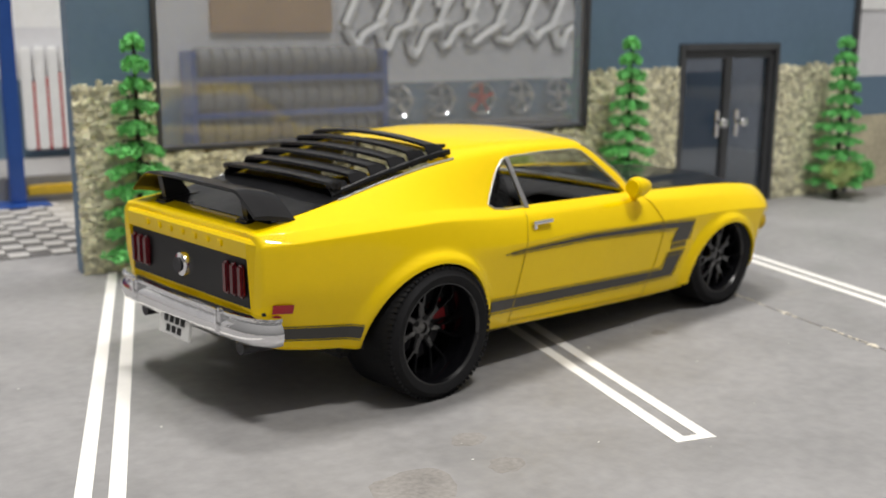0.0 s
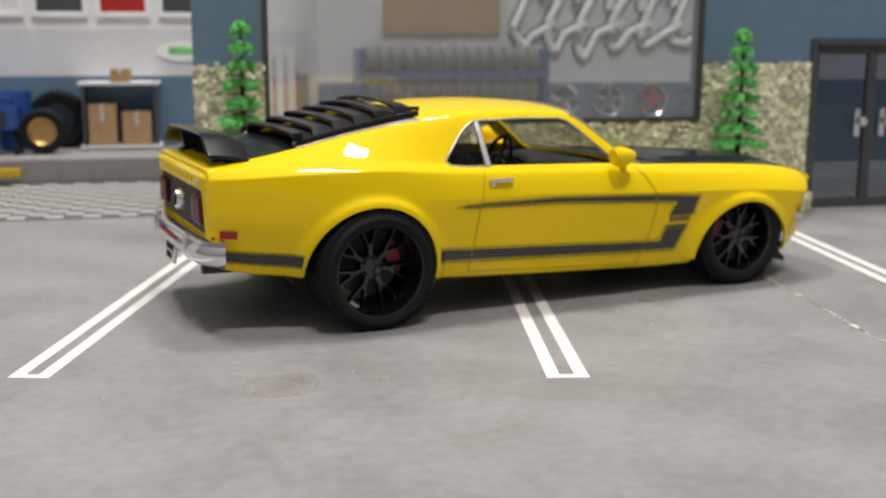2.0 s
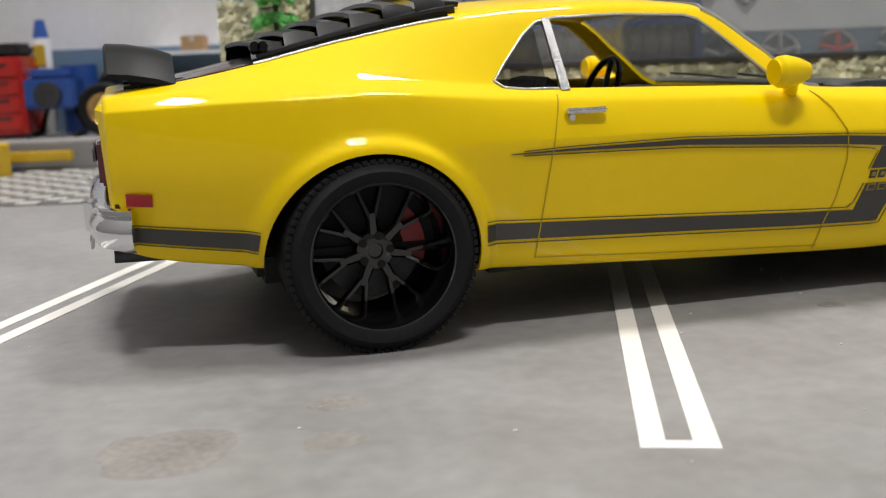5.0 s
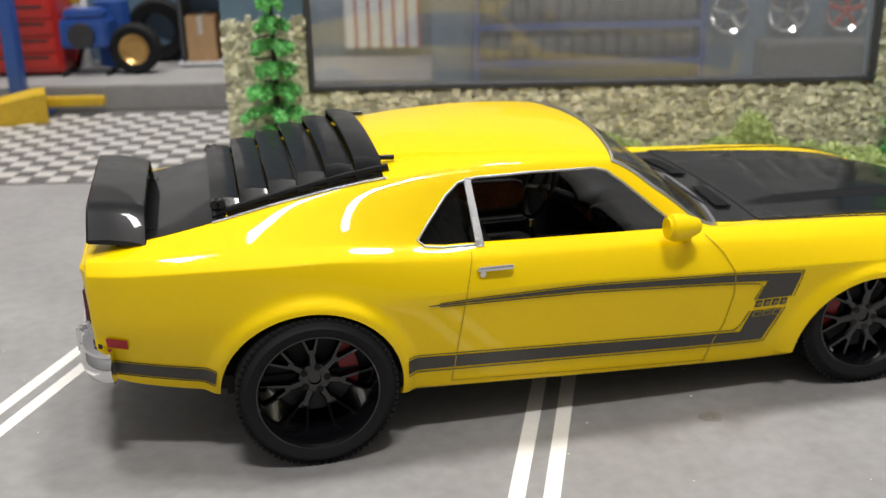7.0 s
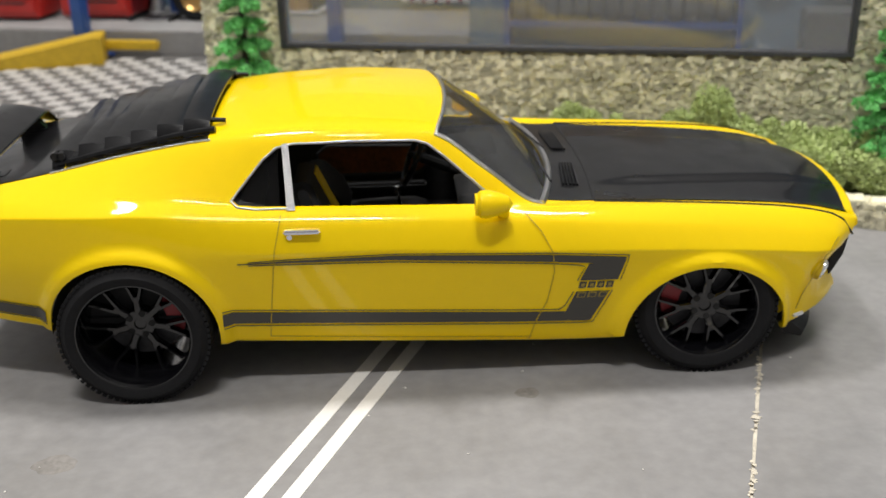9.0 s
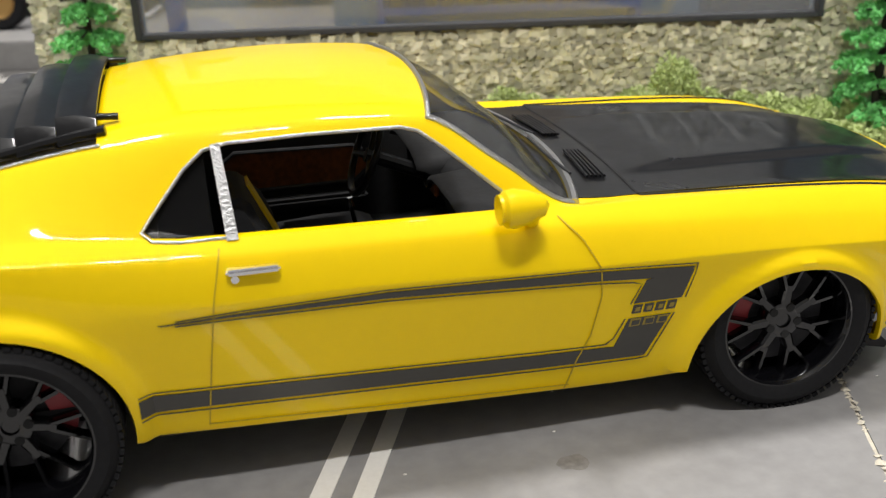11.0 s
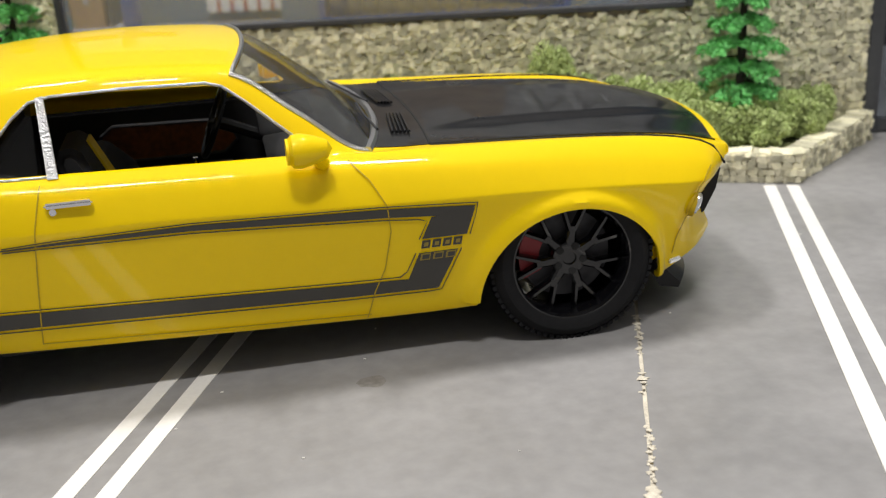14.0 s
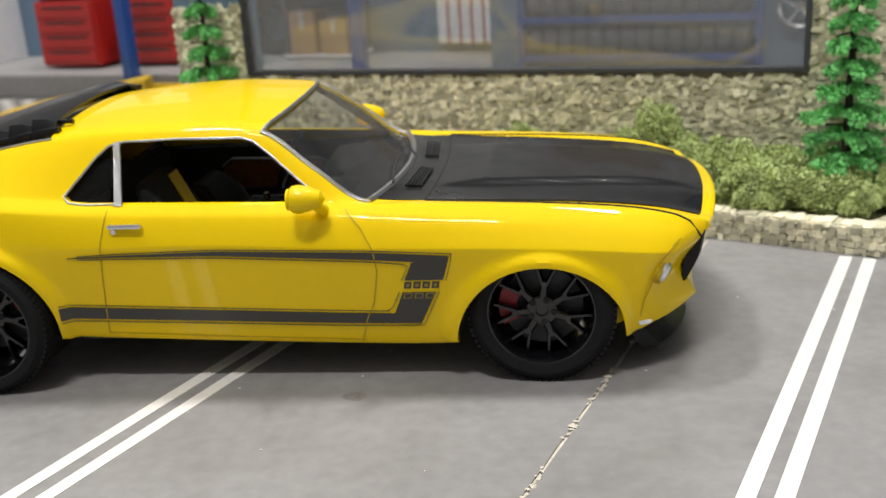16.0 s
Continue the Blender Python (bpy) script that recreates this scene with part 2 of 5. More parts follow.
SH_W = keyed((-0.89, -0.76, -0.4, 0.0, 0.5, 1.0, 1.6, 2.2, 2.8, 3.2, 3.4, 3.51), (0.692, 0.748, 0.825, 0.866, 0.858, 0.850, 0.842, 0.832, 0.822, 0.812, 0.785, 0.68))
SH_Z = keyed((-0.89, -0.4, 0.0, 0.5, 1.0, 1.6, 2.2, 2.8, 3.2, 3.51), (0.905, 0.925, 0.93, 0.892, 0.865, 0.848, 0.808, 0.768, 0.728, 0.66))
BELT_W = keyed((-0.89, -0.76, -0.4, 0.0, 0.4, 0.6, 1.0, 1.6, 1.95, 2.2, 2.8, 3.3, 3.51), (0.645, 0.69, 0.75, 0.785, 0.785, 0.782, 0.787, 0.775, 0.762, 0.748, 0.735, 0.72, 0.655))
BELT_Z = keyed((-0.89, -0.4, 0.0, 0.4, 0.6, 1.0, 1.6, 1.95, 2.2, 2.8, 3.2, 3.42, 3.51), (0.955, 0.975, 0.980, 0.955, 0.937, 0.920, 0.897, 0.870, 0.858, 0.828, 0.790, 0.742, 0.712))
ROOF_W = keyed((-0.89, -0.6, -0.38, 0.0, 0.42, 0.7, 1.0, 1.4, 1.7, 1.92, 2.2, 2.8, 3.3, 3.51), (0.56, 0.566, 0.566, 0.576, 0.603, 0.624, 0.645, 0.635, 0.70, 0.715, 0.62, 0.60, 0.58, 0.53))
ROOF_Z = keyed((-0.89, -0.6, -0.38, 0.0, 0.42, 0.75, 1.0, 1.38, 1.65, 1.92, 2.2, 2.8, 3.3, 3.51), (0.965, 1.005, 1.045, 1.127, 1.196, 1.219, 1.224, 1.205, 1.04, 0.866, 0.846, 0.812, 0.762, 0.70))
TOP_Z = keyed((-0.89, -0.6, -0.38, 0.0, 0.42, 0.75, 1.0, 1.25, 1.42, 1.65, 1.92, 2.2, 2.8, 3.3, 3.44, 3.51), (0.965, 1.01, 1.06, 1.165, 1.258, 1.282, 1.285, 1.272, 1.245, 1.07, 0.868, 0.848, 0.823, 0.792, 0.766, 0.735))
ARCHES = ((0.005, 0.325, 0.402), (2.745, 0.191, 0.400))


def bow(x, y):
    """The windscreen's base and the nose stand forward in the middle of the car."""
    w = max(0.0, 1 - abs(x - 1.72) / 0.75)
    n = max(0.0, (x - 2.95) / 0.56)
    return 0.16 * w * w * (3 - 2 * w) * (1 - (y / 0.78) ** 2) + 0.17 * n * n * max(0.0, 1 - (y / 0.82) ** 2)


def nose_cut(x, z):
    """Between the hood's edge and the bumper the nose draws back round lamps and grille."""
    n = min(1.0, max(0.0, (x - 3.22) / 0.29))
    k = max(0.0, 1 - abs(z - 0.51) / 0.18)
    return 0.115 * n * k * k * (3 - 2 * k)


def section(x, n=72):
    """Half a cross-section from sill to centre line, evenly resampled; also the index where roof rail and belt lie."""
    zb = SILL_Z(x)
    P = [(SILL_W(x) - 0.05, zb), (SILL_W(x), zb + 0.015), (LOW_W(x), zb + 0.2), (MID_W(x), MID_Z(x)), (SH_W(x), SH_Z(x)),
         (BELT_W(x), BELT_Z(x)), (ROOF_W(x), ROOF_Z(x)), (ROOF_W(x) * 0.62, ROOF_Z(x) + (TOP_Z(x) - ROOF_Z(x)) * 0.72), (0.0, TOP_Z(x))]
    counts = (4, 10, 14, 12, 8, 12, 8, 8)
    out = []
    pts = [Vector((a, b, 0)) for a, b in P]
    crease = min(1.0, max(0.0, (x - 0.1) / 0.6))   # the side's edge runs low along doors and fenders, high over the rear wheel
    tens = (0, 0.3, 0.45, 0.5 - 0.42 * crease, 0.12 + 0.3 * crease, 0.2, 0.28, 0.5, 0.5)
    tan = []
    for i in range(len(pts)):
        a, b = pts[max(i - 1, 0)], pts[min(i + 1, len(pts) - 1)]
        d = (b - a)
        tan.append(d.normalized() if d.length else d)
    tan[-1] = Vector((-1, 0, 0))
    for i, c in enumerate(counts):
        a, b = pts[i], pts[i + 1]
        L = (b - a).length
        for k in range(c):
            t = k / c
            m0, m1 = tan[i] * L * 2 * tens[i], tan[i + 1] * L * 2 * tens[i + 1]
            q = (2 * t**3 - 3 * t**2 + 1) * a + (t**3 - 2 * t**2 + t) * m0 + (3 * t**2 - 2 * t**3) * b + (t**3 - t**2) * m1
            out.append((q.x, q.y))
    out.append(P[-1])
    return out


RAIL = 4 + 10 + 14 + 12 + 8 + 12   # index of the roof rail in a section


def flare(x, y, z):
    """The wheel arches' lips stand out a little."""
    for cx, cz, r in ARCHES:
        d = math.hypot(x - cx, z - cz)
        if z > 0.2:
            k = min(1.0, max(0.0, (d - r - 0.020) / 0.055))
            if d > r - 0.1:
                y += 0.040 * (1 - k * k * (3 - 2 * k))
    return y


def side_y(x, z):
    """Half width of the body side at x and height z."""
    s = section(x)
    best = None
    for (ya, za), (yb, zb) in zip(s[3:RAIL + 4], s[4:RAIL + 5]):
        if (za - z) * (zb - z) <= 0 and abs(zb - za) > 1e-9:
            y = ya + (yb - ya) * (z - za) / (zb - za)
            best = y if best is None else max(best, y)
    return flare(x, best if best is not None else s[RAIL][0], z)


def tops(x, y):
    """Height of the upper surface at x and |y| (without the bow)."""
    s = section(x)
    y = abs(y)
    for (ya, za), (yb, zb) in zip(s[30:], s[31:]):
        if yb <= y <= ya:
            return za + (zb - za) * ((ya - y) / (ya - yb) if ya != yb else 0)
    return s[-1][1]


def surf(x, y):
    """A point of the upper surface, bow included."""
    return Vector((x + bow(x, y), y, tops(x, y)))


def baked(ob):
    """The object's mesh with its modifiers applied."""
    dg = bpy.context.evaluated_depsgraph_get()
    me = bpy.data.meshes.new_from_object(ob.evaluated_get(dg))
    return me


WINDOW = [(0.507, 0.958), (0.535, 0.932), (0.62, 0.922), (0.78, 0.918), (1.2, 0.906), (1.71, 0.888), (1.74, 0.900), (1.70, 0.935), (1.50, 1.105), (1.42, 1.165), (1.36, 1.182),
          (1.05, 1.192), (0.80, 1.186), (0.72, 1.17), (0.655, 1.12)]


def build_body():
    xs = sorted(set([round(v, 4) for v in np.linspace(X0, X1, 230)] + [-0.36, 0.40, 1.43, 1.92]))
    bm = bmesh.new()
    grid = []
    for x in xs:
        s = section(x)
        row = []
        for j, (y, z) in enumerate(s):
            yy = flare(x, y, z) if j < RAIL - 8 else y
            row.append((x, yy, z))
        row = [(x + bow(x, y) - nose_cut(x, z), y, z) for x, y, z in row]
        full = row + [(x, -y, z) for x, y, z in row[-2::-1]]
        grid.append([bm.verts.new(p) for p in full])
    n = len(grid[0])
    for i in range(len(xs) - 1):
        xm = (xs[i] + xs[i + 1]) / 2
        for j in range(n - 1):
            jj = min(j, n - 2 - j)
            if jj >= RAIL + 1 and (1.43 < xm < 1.92):
                continue
            if jj >= RAIL + 1 and (-0.30 < xm < 0.40):
                continue
            bm.faces.new((grid[i][j], grid[i + 1][j], grid[i + 1][j + 1], grid[i][j + 1]))
    last = grid[0]
    for back, inset in ((0.010, 0.006), (0.017, 0.02)):
        ring = []
        for v in grid[0]:
            d = Vector((0, -v.co.y, 0.62 - v.co.z))
            ring.append(bm.verts.new(v.co + d.normalized() * inset + Vector((-back, 0, 0))))
        for j in range(n):
            bm.faces.new((last[j], last[(j + 1) % n], ring[(j + 1) % n], ring[j]))
        last = ring
    bm.faces.new(last)
    bm.faces.new(grid[-1][::-1])
    me = finish("body", bm, YELLOW)
    ob = new("body", me)
    sol = ob.modifiers.new("wall", "SOLIDIFY")
    sol.thickness, sol.offset = 0.022 * K, -1
    cutters = []
    for cx, cz, r in ARCHES:
        for s in (-1, 1):
            c = bmesh.new()
            cyl(c, (cx, s * 0.58, cz), (cx, s * 1.2, cz), r, seg=72)
            box(c, cx - r, cx + r, min(s * 0.58, s * 1.2), max(s * 0.58, s * 1.2), cz - 0.5, cz - 0.12)
            cutters.append(c)
    for s in (-1, 1):
        c = bmesh.new()
        prism(c, WINDOW, "y", s * 0.5, s * 1.1)
        cutters.append(c)
    made = []
    for c in cutters:
        cm = finish("cutter", c, YELLOW, 0)
        co = new("cutter", cm)
        made.append(co)
        b = ob.modifiers.new("cut", "BOOLEAN")
        b.operation, b.object, b.solver = "DIFFERENCE", co, "EXACT"
    bpy.context.view_layer.update()
    done = baked(ob)
    ob.modifiers.clear()
    ob.data = done
    for co in made:
        bpy.data.objects.remove(co)
    done.polygons.foreach_set("use_smooth", [True] * len(done.polygons))
    done.set_sharp_from_angle(angle=radians(38))
    return ob

car = thing("model_car", "glossy yellow scale-model fastback muscle car with charcoal side stripes", "model car")
body = build_body()
body.parent = car
tagged(body, "glossy yellow painted body shell")


def side_strip(name, top, bottom, material, label="", lift=0.004, side=-1, n=40, parent=None):
    """A decal on the body side between two lines given as (x, z) points."""
    bm = bmesh.new()

    def along(line, t):
        L = [0.0]
        for a, b in zip(line, line[1:]):
            L.append(L[-1] + math.dist(a, b))
        d = t * L[-1]
        for i in range(len(line) - 1):
            if d <= L[i + 1] or i == len(line) - 2:
                u = (d - L[i]) / max(L[i + 1] - L[i], 1e-9)
                return [line[i][k] + (line[i + 1][k] - line[i][k]) * u for k in (0, 1)]
    rows = []
    for i in range(n + 1):
        a, b = along(top, i / n), along(bottom, i / n)
        row = []
        for k in range(4):
            x, z = a[0] + (b[0] - a[0]) * k / 3, a[1] + (b[1] - a[1]) * k / 3
            row.append(bm.verts.new((x, side * (side_y(x, z) + lift), z)))
        rows.append(row)
    for a, b in zip(rows, rows[1:]):
        for k in range(3):
            bm.faces.new((a[k], a[k + 1], b[k + 1], b[k]))
    ret = bmesh.ops.extrude_face_region(bm, geom=bm.faces[:])
    for v in [g for g in ret["geom"] if isinstance(g, bmesh.types.BMVert)]:
        v.co.y -= side * 0.003
    return part(name, bm, material, parent or car, label)


def line_strip(name, pts, w, material, side=-1, lift=0.005, n=40):
    """A thin line on the body side."""
    up = []
    dn = []
    for i, (x, z) in enumerate(pts):
        a, b = pts[max(i - 1, 0)], pts[min(i + 1, len(pts) - 1)]
        dx, dz = b[0] - a[0], b[1] - a[1]
        L = math.hypot(dx, dz)
        up.append((x - dz / L * w / 2, z + dx / L * w / 2))
        dn.append((x + dz / L * w / 2, z - dx / L * w / 2))
    return side_strip(name, up, dn, material, lift=lift, side=side, n=n)


# the reversed-C stripe and its pinstripes
for side in (-1, 1):
    UP_T = [(0.522, 0.690), (0.75, 0.697), (1.25, 0.703), (1.97, 0.676), (2.335, 0.650)]
    UP_B = [(0.532, 0.687), (0.75, 0.688), (1.25, 0.681), (1.97, 0.640), (2.30, 0.614)]
    side_strip("side_stripe", UP_T, UP_B, STRIPE, "charcoal side stripe decal", side=side)
    side_strip("side_stripe", [(2.157, 0.620), (2.118, 0.530)], [(2.332, 0.640), (2.298, 0.530)], STRIPE, side=side, n=8)
    side_strip("side_stripe", [(2.104, 0.468), (2.056, 0.352)], [(2.262, 0.468), (2.180, 0.302)], STRIPE, side=side, n=8)
    side_strip("side_stripe", [(0.43, 0.428), (0.64, 0.418), (1.25, 0.391), (1.8, 0.365), (2.075, 0.356)], [(0.43, 0.362), (0.64, 0.355), (1.25, 0.331), (1.8, 0.309), (2.178, 0.300)], STRIPE, side=side)
    side_strip("side_stripe", [(-0.865, 0.495), (-0.65, 0.475), (-0.405, 0.452)], [(-0.86, 0.440), (-0.65, 0.415), (-0.415, 0.389)], STRIPE, side=side, n=20)
    for pts in ([(0.575, 0.697), (0.75, 0.705), (1.25, 0.712), (1.97, 0.686), (2.349, 0.661), (2.311, 0.528)], [(0.575, 0.681), (0.75, 0.679), (1.25, 0.671), (1.97, 0.630), (2.143, 0.612), (2.105, 0.53)],
                [(2.090, 0.47), (2.042, 0.370), (1.8, 0.378), (1.25, 0.403), (0.43, 0.440)], [(2.276, 0.47), (2.190, 0.288), (1.8, 0.297), (1.25, 0.319), (0.43, 0.350)],
                [(-0.865, 0.503), (-0.65, 0.483), (-0.405, 0.460)], [(-0.86, 0.432), (-0.65, 0.407), (-0.415, 0.381)]):
        line_strip("pinstripe", pts, 0.0035, STRIPE, side=side)
    # badge blocks between the stripe's two halves
    for i in range(4):
        x = 2.112 + i * 0.043
        side_strip("badge_block", [(x + 0.006, 0.522), (x + 0.040, 0.522)], [(x, 0.488), (x + 0.034, 0.488)], STRIPE, side=side, n=2)
        side_strip("badge_block", [(x + 0.014, 0.513), (x + 0.030, 0.513)], [(x + 0.011, 0.497), (x + 0.027, 0.497)], PINLINE, side=side, n=2, lift=0.007)
    for i in range(3):
        x = 2.105 + i * 0.052
        side_strip("badge_block", [(x + 0.006, 0.466), (x + 0.046, 0.466)], [(x, 0.436), (x + 0.040, 0.436)], PINLINE, side=side, n=2, lift=0.006)
        side_strip("badge_block", [(x + 0.012, 0.460), (x + 0.040, 0.460)], [(x + 0.008, 0.442), (x + 0.036, 0.442)], STRIPE, side=side, n=2, lift=0.009)
    # door gaps
    line_strip("door_gap", [(0.735, 0.90), (0.70, 0.75), (0.672, 0.55), (0.648, 0.36), (0.638, 0.275)], 0.0045, SHADE_YELLOW, side=side)
    line_strip("door_gap", [(1.86, 0.862), (1.93, 0.79), (1.985, 0.69), (1.995, 0.58), (1.965, 0.42), (1.92, 0.32), (1.885, 0.20)], 0.0045, SHADE_YELLOW, side=side)
    line_strip("door_gap", [(0.64, 0.278), (1.2, 0.246), (1.9, 0.215)], 0.0045, SHADE_YELLOW, side=side)
    # red side marker
    side_strip("side_marker", [(-0.855, 0.618), (-0.765, 0.614)], [(-0.855, 0.572), (-0.765, 0.568)], MARKER, "red side marker lamp", side=side, n=4, lift=0.010)
    # door handle with its lock
    y = side_y(0.83, 0.83)
    bm = bmesh.new()
    box(bm, 0.745, 0.915, min(side * y, side * (y + 0.035)), max(side * y, side * (y + 0.035)), 0.827, 0.848, 0.008)
    handle = part("door_handle", bm, CHROME, car, "chrome door handle")
    bm = bmesh.new()
    cyl(bm, (0.772, side * (y - 0.01), 0.812), (0.772, side * (y + 0.022), 0.812), 0.013, seg=12)
    part("button", bm, CHROME, handle)
    bm = bmesh.new()
    cyl(bm, (0.768, side * (y - 0.01), 0.767), (0.768, side * (y + 0.012), 0.767), 0.013, seg=12)
    part("lock", bm, CHROME, car, "chrome door lock")

    # window trim, quarter pillar and the fixed rear glass
    ring = []
    for i, (x, z) in enumerate(WINDOW):
        x2, z2 = WINDOW[(i + 1) % len(WINDOW)]
        m = max(1, int(math.dist((x, z), (x2, z2)) / 0.05))
        ring += [(x + (x2 - x) * k / m, z + (z2 - z) * k / m) for k in range(m)]
    bm = bmesh.new()
    k0 = next(i for i, (x, z) in enumerate(ring) if z <= 0.919 and x > 0.80)
    k1 = max(i for i, (x, z) in enumerate(ring) if z <= 0.919 and x > 0.80)
    seq = ring[k1 + 1:] + ring[:k0]
    tube(bm, [(x, side * (side_y(x, z) + 0.001), z) for x, z in seq], 0.006, seg=8)
    part("window_trim", bm, FOIL, car, "silver foil window trim")
    bm = bmesh.new()
    pil = [(0.745, 1.185), (0.775, 1.19), (0.800, 0.914), (0.762, 0.914)]
    v = [bm.verts.new((x, side * (side_y(x, z) - 0.006), z)) for x, z in pil]
    w = [bm.verts.new((x, side * (side_y(x, z) + 0.010), z)) for x, z in pil]
    for a in range(4):
        b = (a + 1) % 4
        bm.faces.new((v[a], v[b], w[b], w[a]))
    bm.faces.new(w)
    bm.faces.new(v[::-1])
    part("quarter_pillar", bm, FOIL, car, "silver foil window pillar")
    bm = bmesh.new()
    q = [(x, z) for x, z in ring if x < 0.74]
    v = [bm.verts.new((x, side * (side_y(x, z) - 0.034), z)) for x, z in sorted(q, key=lambda p: math.atan2(p[1] - 1.0, p[0] - 0.65))]
    bm.faces.new(v)
    g = part("quarter_glass", bm, SMOKE, car, "smoked quarter window", smooth=0)
    g.visible_shadow = False

    # mirror
    bm = bmesh.new()
    prof = [(0.0, 0.0), (0.045, 0.004), (0.062, 0.02), (0.066, 0.05), (0.055, 0.1), (0.035, 0.15), (0.0, 0.17)]
    lathe(bm, prof, (0, 0, 0), seg=20)
    bmesh.ops.rotate(bm, cent=(0, 0, 0), matrix=Matrix.Rotation(-math.pi / 2, 3, "Z"), verts=bm.verts)
    bmesh.ops.translate(bm, vec=(1.625, side * 0.905, 0.945), verts=bm.verts)
    cyl(bm, (1.72, side * 0.90, 0.93), (1.76, side * 0.815, 0.865), 0.02, 0.03, seg=12)
    mirror = part("door_mirror", bm, YELLOW, car, "yellow bullet door mirror")
    bm = bmesh.new()
    cyl(bm, (1.622, side * 0.905, 0.945), (1.632, side * 0.905, 0.945), 0.05, seg=20)
    part("mirror_glass", bm, YELLOW, mirror)


# hood, deck and rear-window panels laid on the body
def top_sheet(name, x0, x1, half, material, label, lift=0.004, nx=30, ny=24, thick=0.006, parent=None, rise=None):
    """A sheet that follows the upper surface between x0 and x1; half(x) is its half width."""
    bm = bmesh.new()
    rows = []
    for i in range(nx + 1):
        x = x0 + (x1 - x0) * i / nx
        h = half(x)
        rows.append([bm.verts.new(surf(x, -h + 2 * h * j / ny) + Vector((0, 0, lift + (rise(x, -h + 2 * h * j / ny) if rise else 0)))) for j in range(ny + 1)])
    for a, b in zip(rows, rows[1:]):
        for j in range(ny):
            bm.faces.new((a[j], b[j], b[j + 1], a[j + 1]))
    ret = bmesh.ops.extrude_face_region(bm, geom=bm.faces[:])
    for v in [g for g in ret["geom"] if isinstance(g, bmesh.types.BMVert)]:
        v.co.z -= thick
    return part(name, bm, material, parent or car, label)




def hood_rise(x, y):
    """The hood's centre is pressed up a little between two soft creases that narrow towards the nose."""
    w = 0.44 - 0.10 * (x - 2.2)
    k = min(1.0, max(0.0, (w - abs(y)) / 0.045))
    f = min(1.0, max(0.0, (x - 2.22) / 0.25)) * min(1.0, max(0.0, (3.49 - x) / 0.3))
    return 0.024 * f * k * k * (3 - 2 * k)


top_sheet("hood_panel", 2.20, 3.475, lambda x: 0.655 - 0.05 * max(0, (x - 2.2) / 1.3), BLACK_SATIN, "satin black hood blackout panel", lift=0.006, nx=48, ny=60, rise=hood_rise)
cowl = top_sheet("cowl", 1.95, 2.203, lambda x: 0.66, BLACK_SATIN, "black cowl vent panel", lift=0.003)
for s in (-1, 1):
    bm = bmesh.new()
    for k in range(5):
        x = 2.03 + 0.022 * k
        a = surf(x, s * 0.12)
        b = surf(x, s * 0.46)
        tube(bm, [a + Vector((0, 0, 0.012)), (a + b) / 2 + Vector((0, 0, 0.014)), b + Vector((0, 0, 0.012))], 0.006, seg=6)
    part("cowl_grille", bm, BLACK_PLASTIC, cowl)
top_sheet("deck_panel", -0.775, -0.30, lambda x: 0.555, BLACK_SATIN, "black painted boot lid", lift=0.004)
ws = top_sheet("windscreen", 1.43, 1.93, lambda x: ROOF_W(x) - 0.01, GLASS, "clear windscreen", lift=-0.008, thick=0.004)
ws.visible_shadow = False
rw = top_sheet("rear_window", -0.31, 0.41, lambda x: ROOF_W(x) - 0.02, GLASS, "clear rear window", lift=-0.006, thick=0.004)
rw.visible_shadow = False
for s in (-1, 1):
    bm = bmesh.new()
    tube(bm, [surf(x, s * (ROOF_W(x) - 0.004)) + Vector((0, 0, 0.004)) for x in np.linspace(-0.36, 0.41, 18)], 0.006, seg=6)
    part("rear_window_trim", bm, FOIL, car, "silver foil trim")
    bm = bmesh.new()
    tube(bm, [surf(x, s * (ROOF_W(x) - 0.008)) + Vector((0, 0, 0.002)) for x in np.linspace(1.42, 1.93, 14)], 0.012, seg=6)
    part("windscreen_trim", bm, FOIL, car, "silver foil trim")
    bm = bmesh.new()
    tube(bm, [surf(x, s * (0.672 + 0.030 * max(0, (x - 2.2) / 1.3))) + Vector((0, 0, 0.001)) for x in np.linspace(2.2, 3.50, 24)], 0.006, seg=6)
    part("hood_gap", bm, MATT_BLACK, car)
for x, nm in ((1.425, "windscreen_trim"), (1.932, "windscreen_trim")):
    bm = bmesh.new()
    tube(bm, [surf(x, y) + Vector((0, 0, 0.003)) for y in np.linspace(-ROOF_W(x), ROOF_W(x), 24)], 0.010 if x < 1.5 else 0.017, seg=6)
    part(nm, bm, FOIL, car, "silver foil trim")
bm = bmesh.new()
tube(bm, [surf(2.199, y) + Vector((0, 0, 0.003)) for y in np.linspace(-0.665, 0.665, 26)], 0.006, seg=6)
part("hood_gap", bm, MATT_BLACK, car)
# wipers
for s, y0 in ((-1, -0.45), (1, 0.1)):
    bm = bmesh.new()
    tube(bm, [surf(1.95, y0) + Vector((0, 0, 0.02)), surf(1.88, y0 + 0.22) + Vector((0, 0, 0.022)), surf(1.86, y0 + 0.42) + Vector((0, 0, 0.02))], 0.006, seg=6)
    part("wiper", bm, STEEL, car, "silver windscreen wiper")

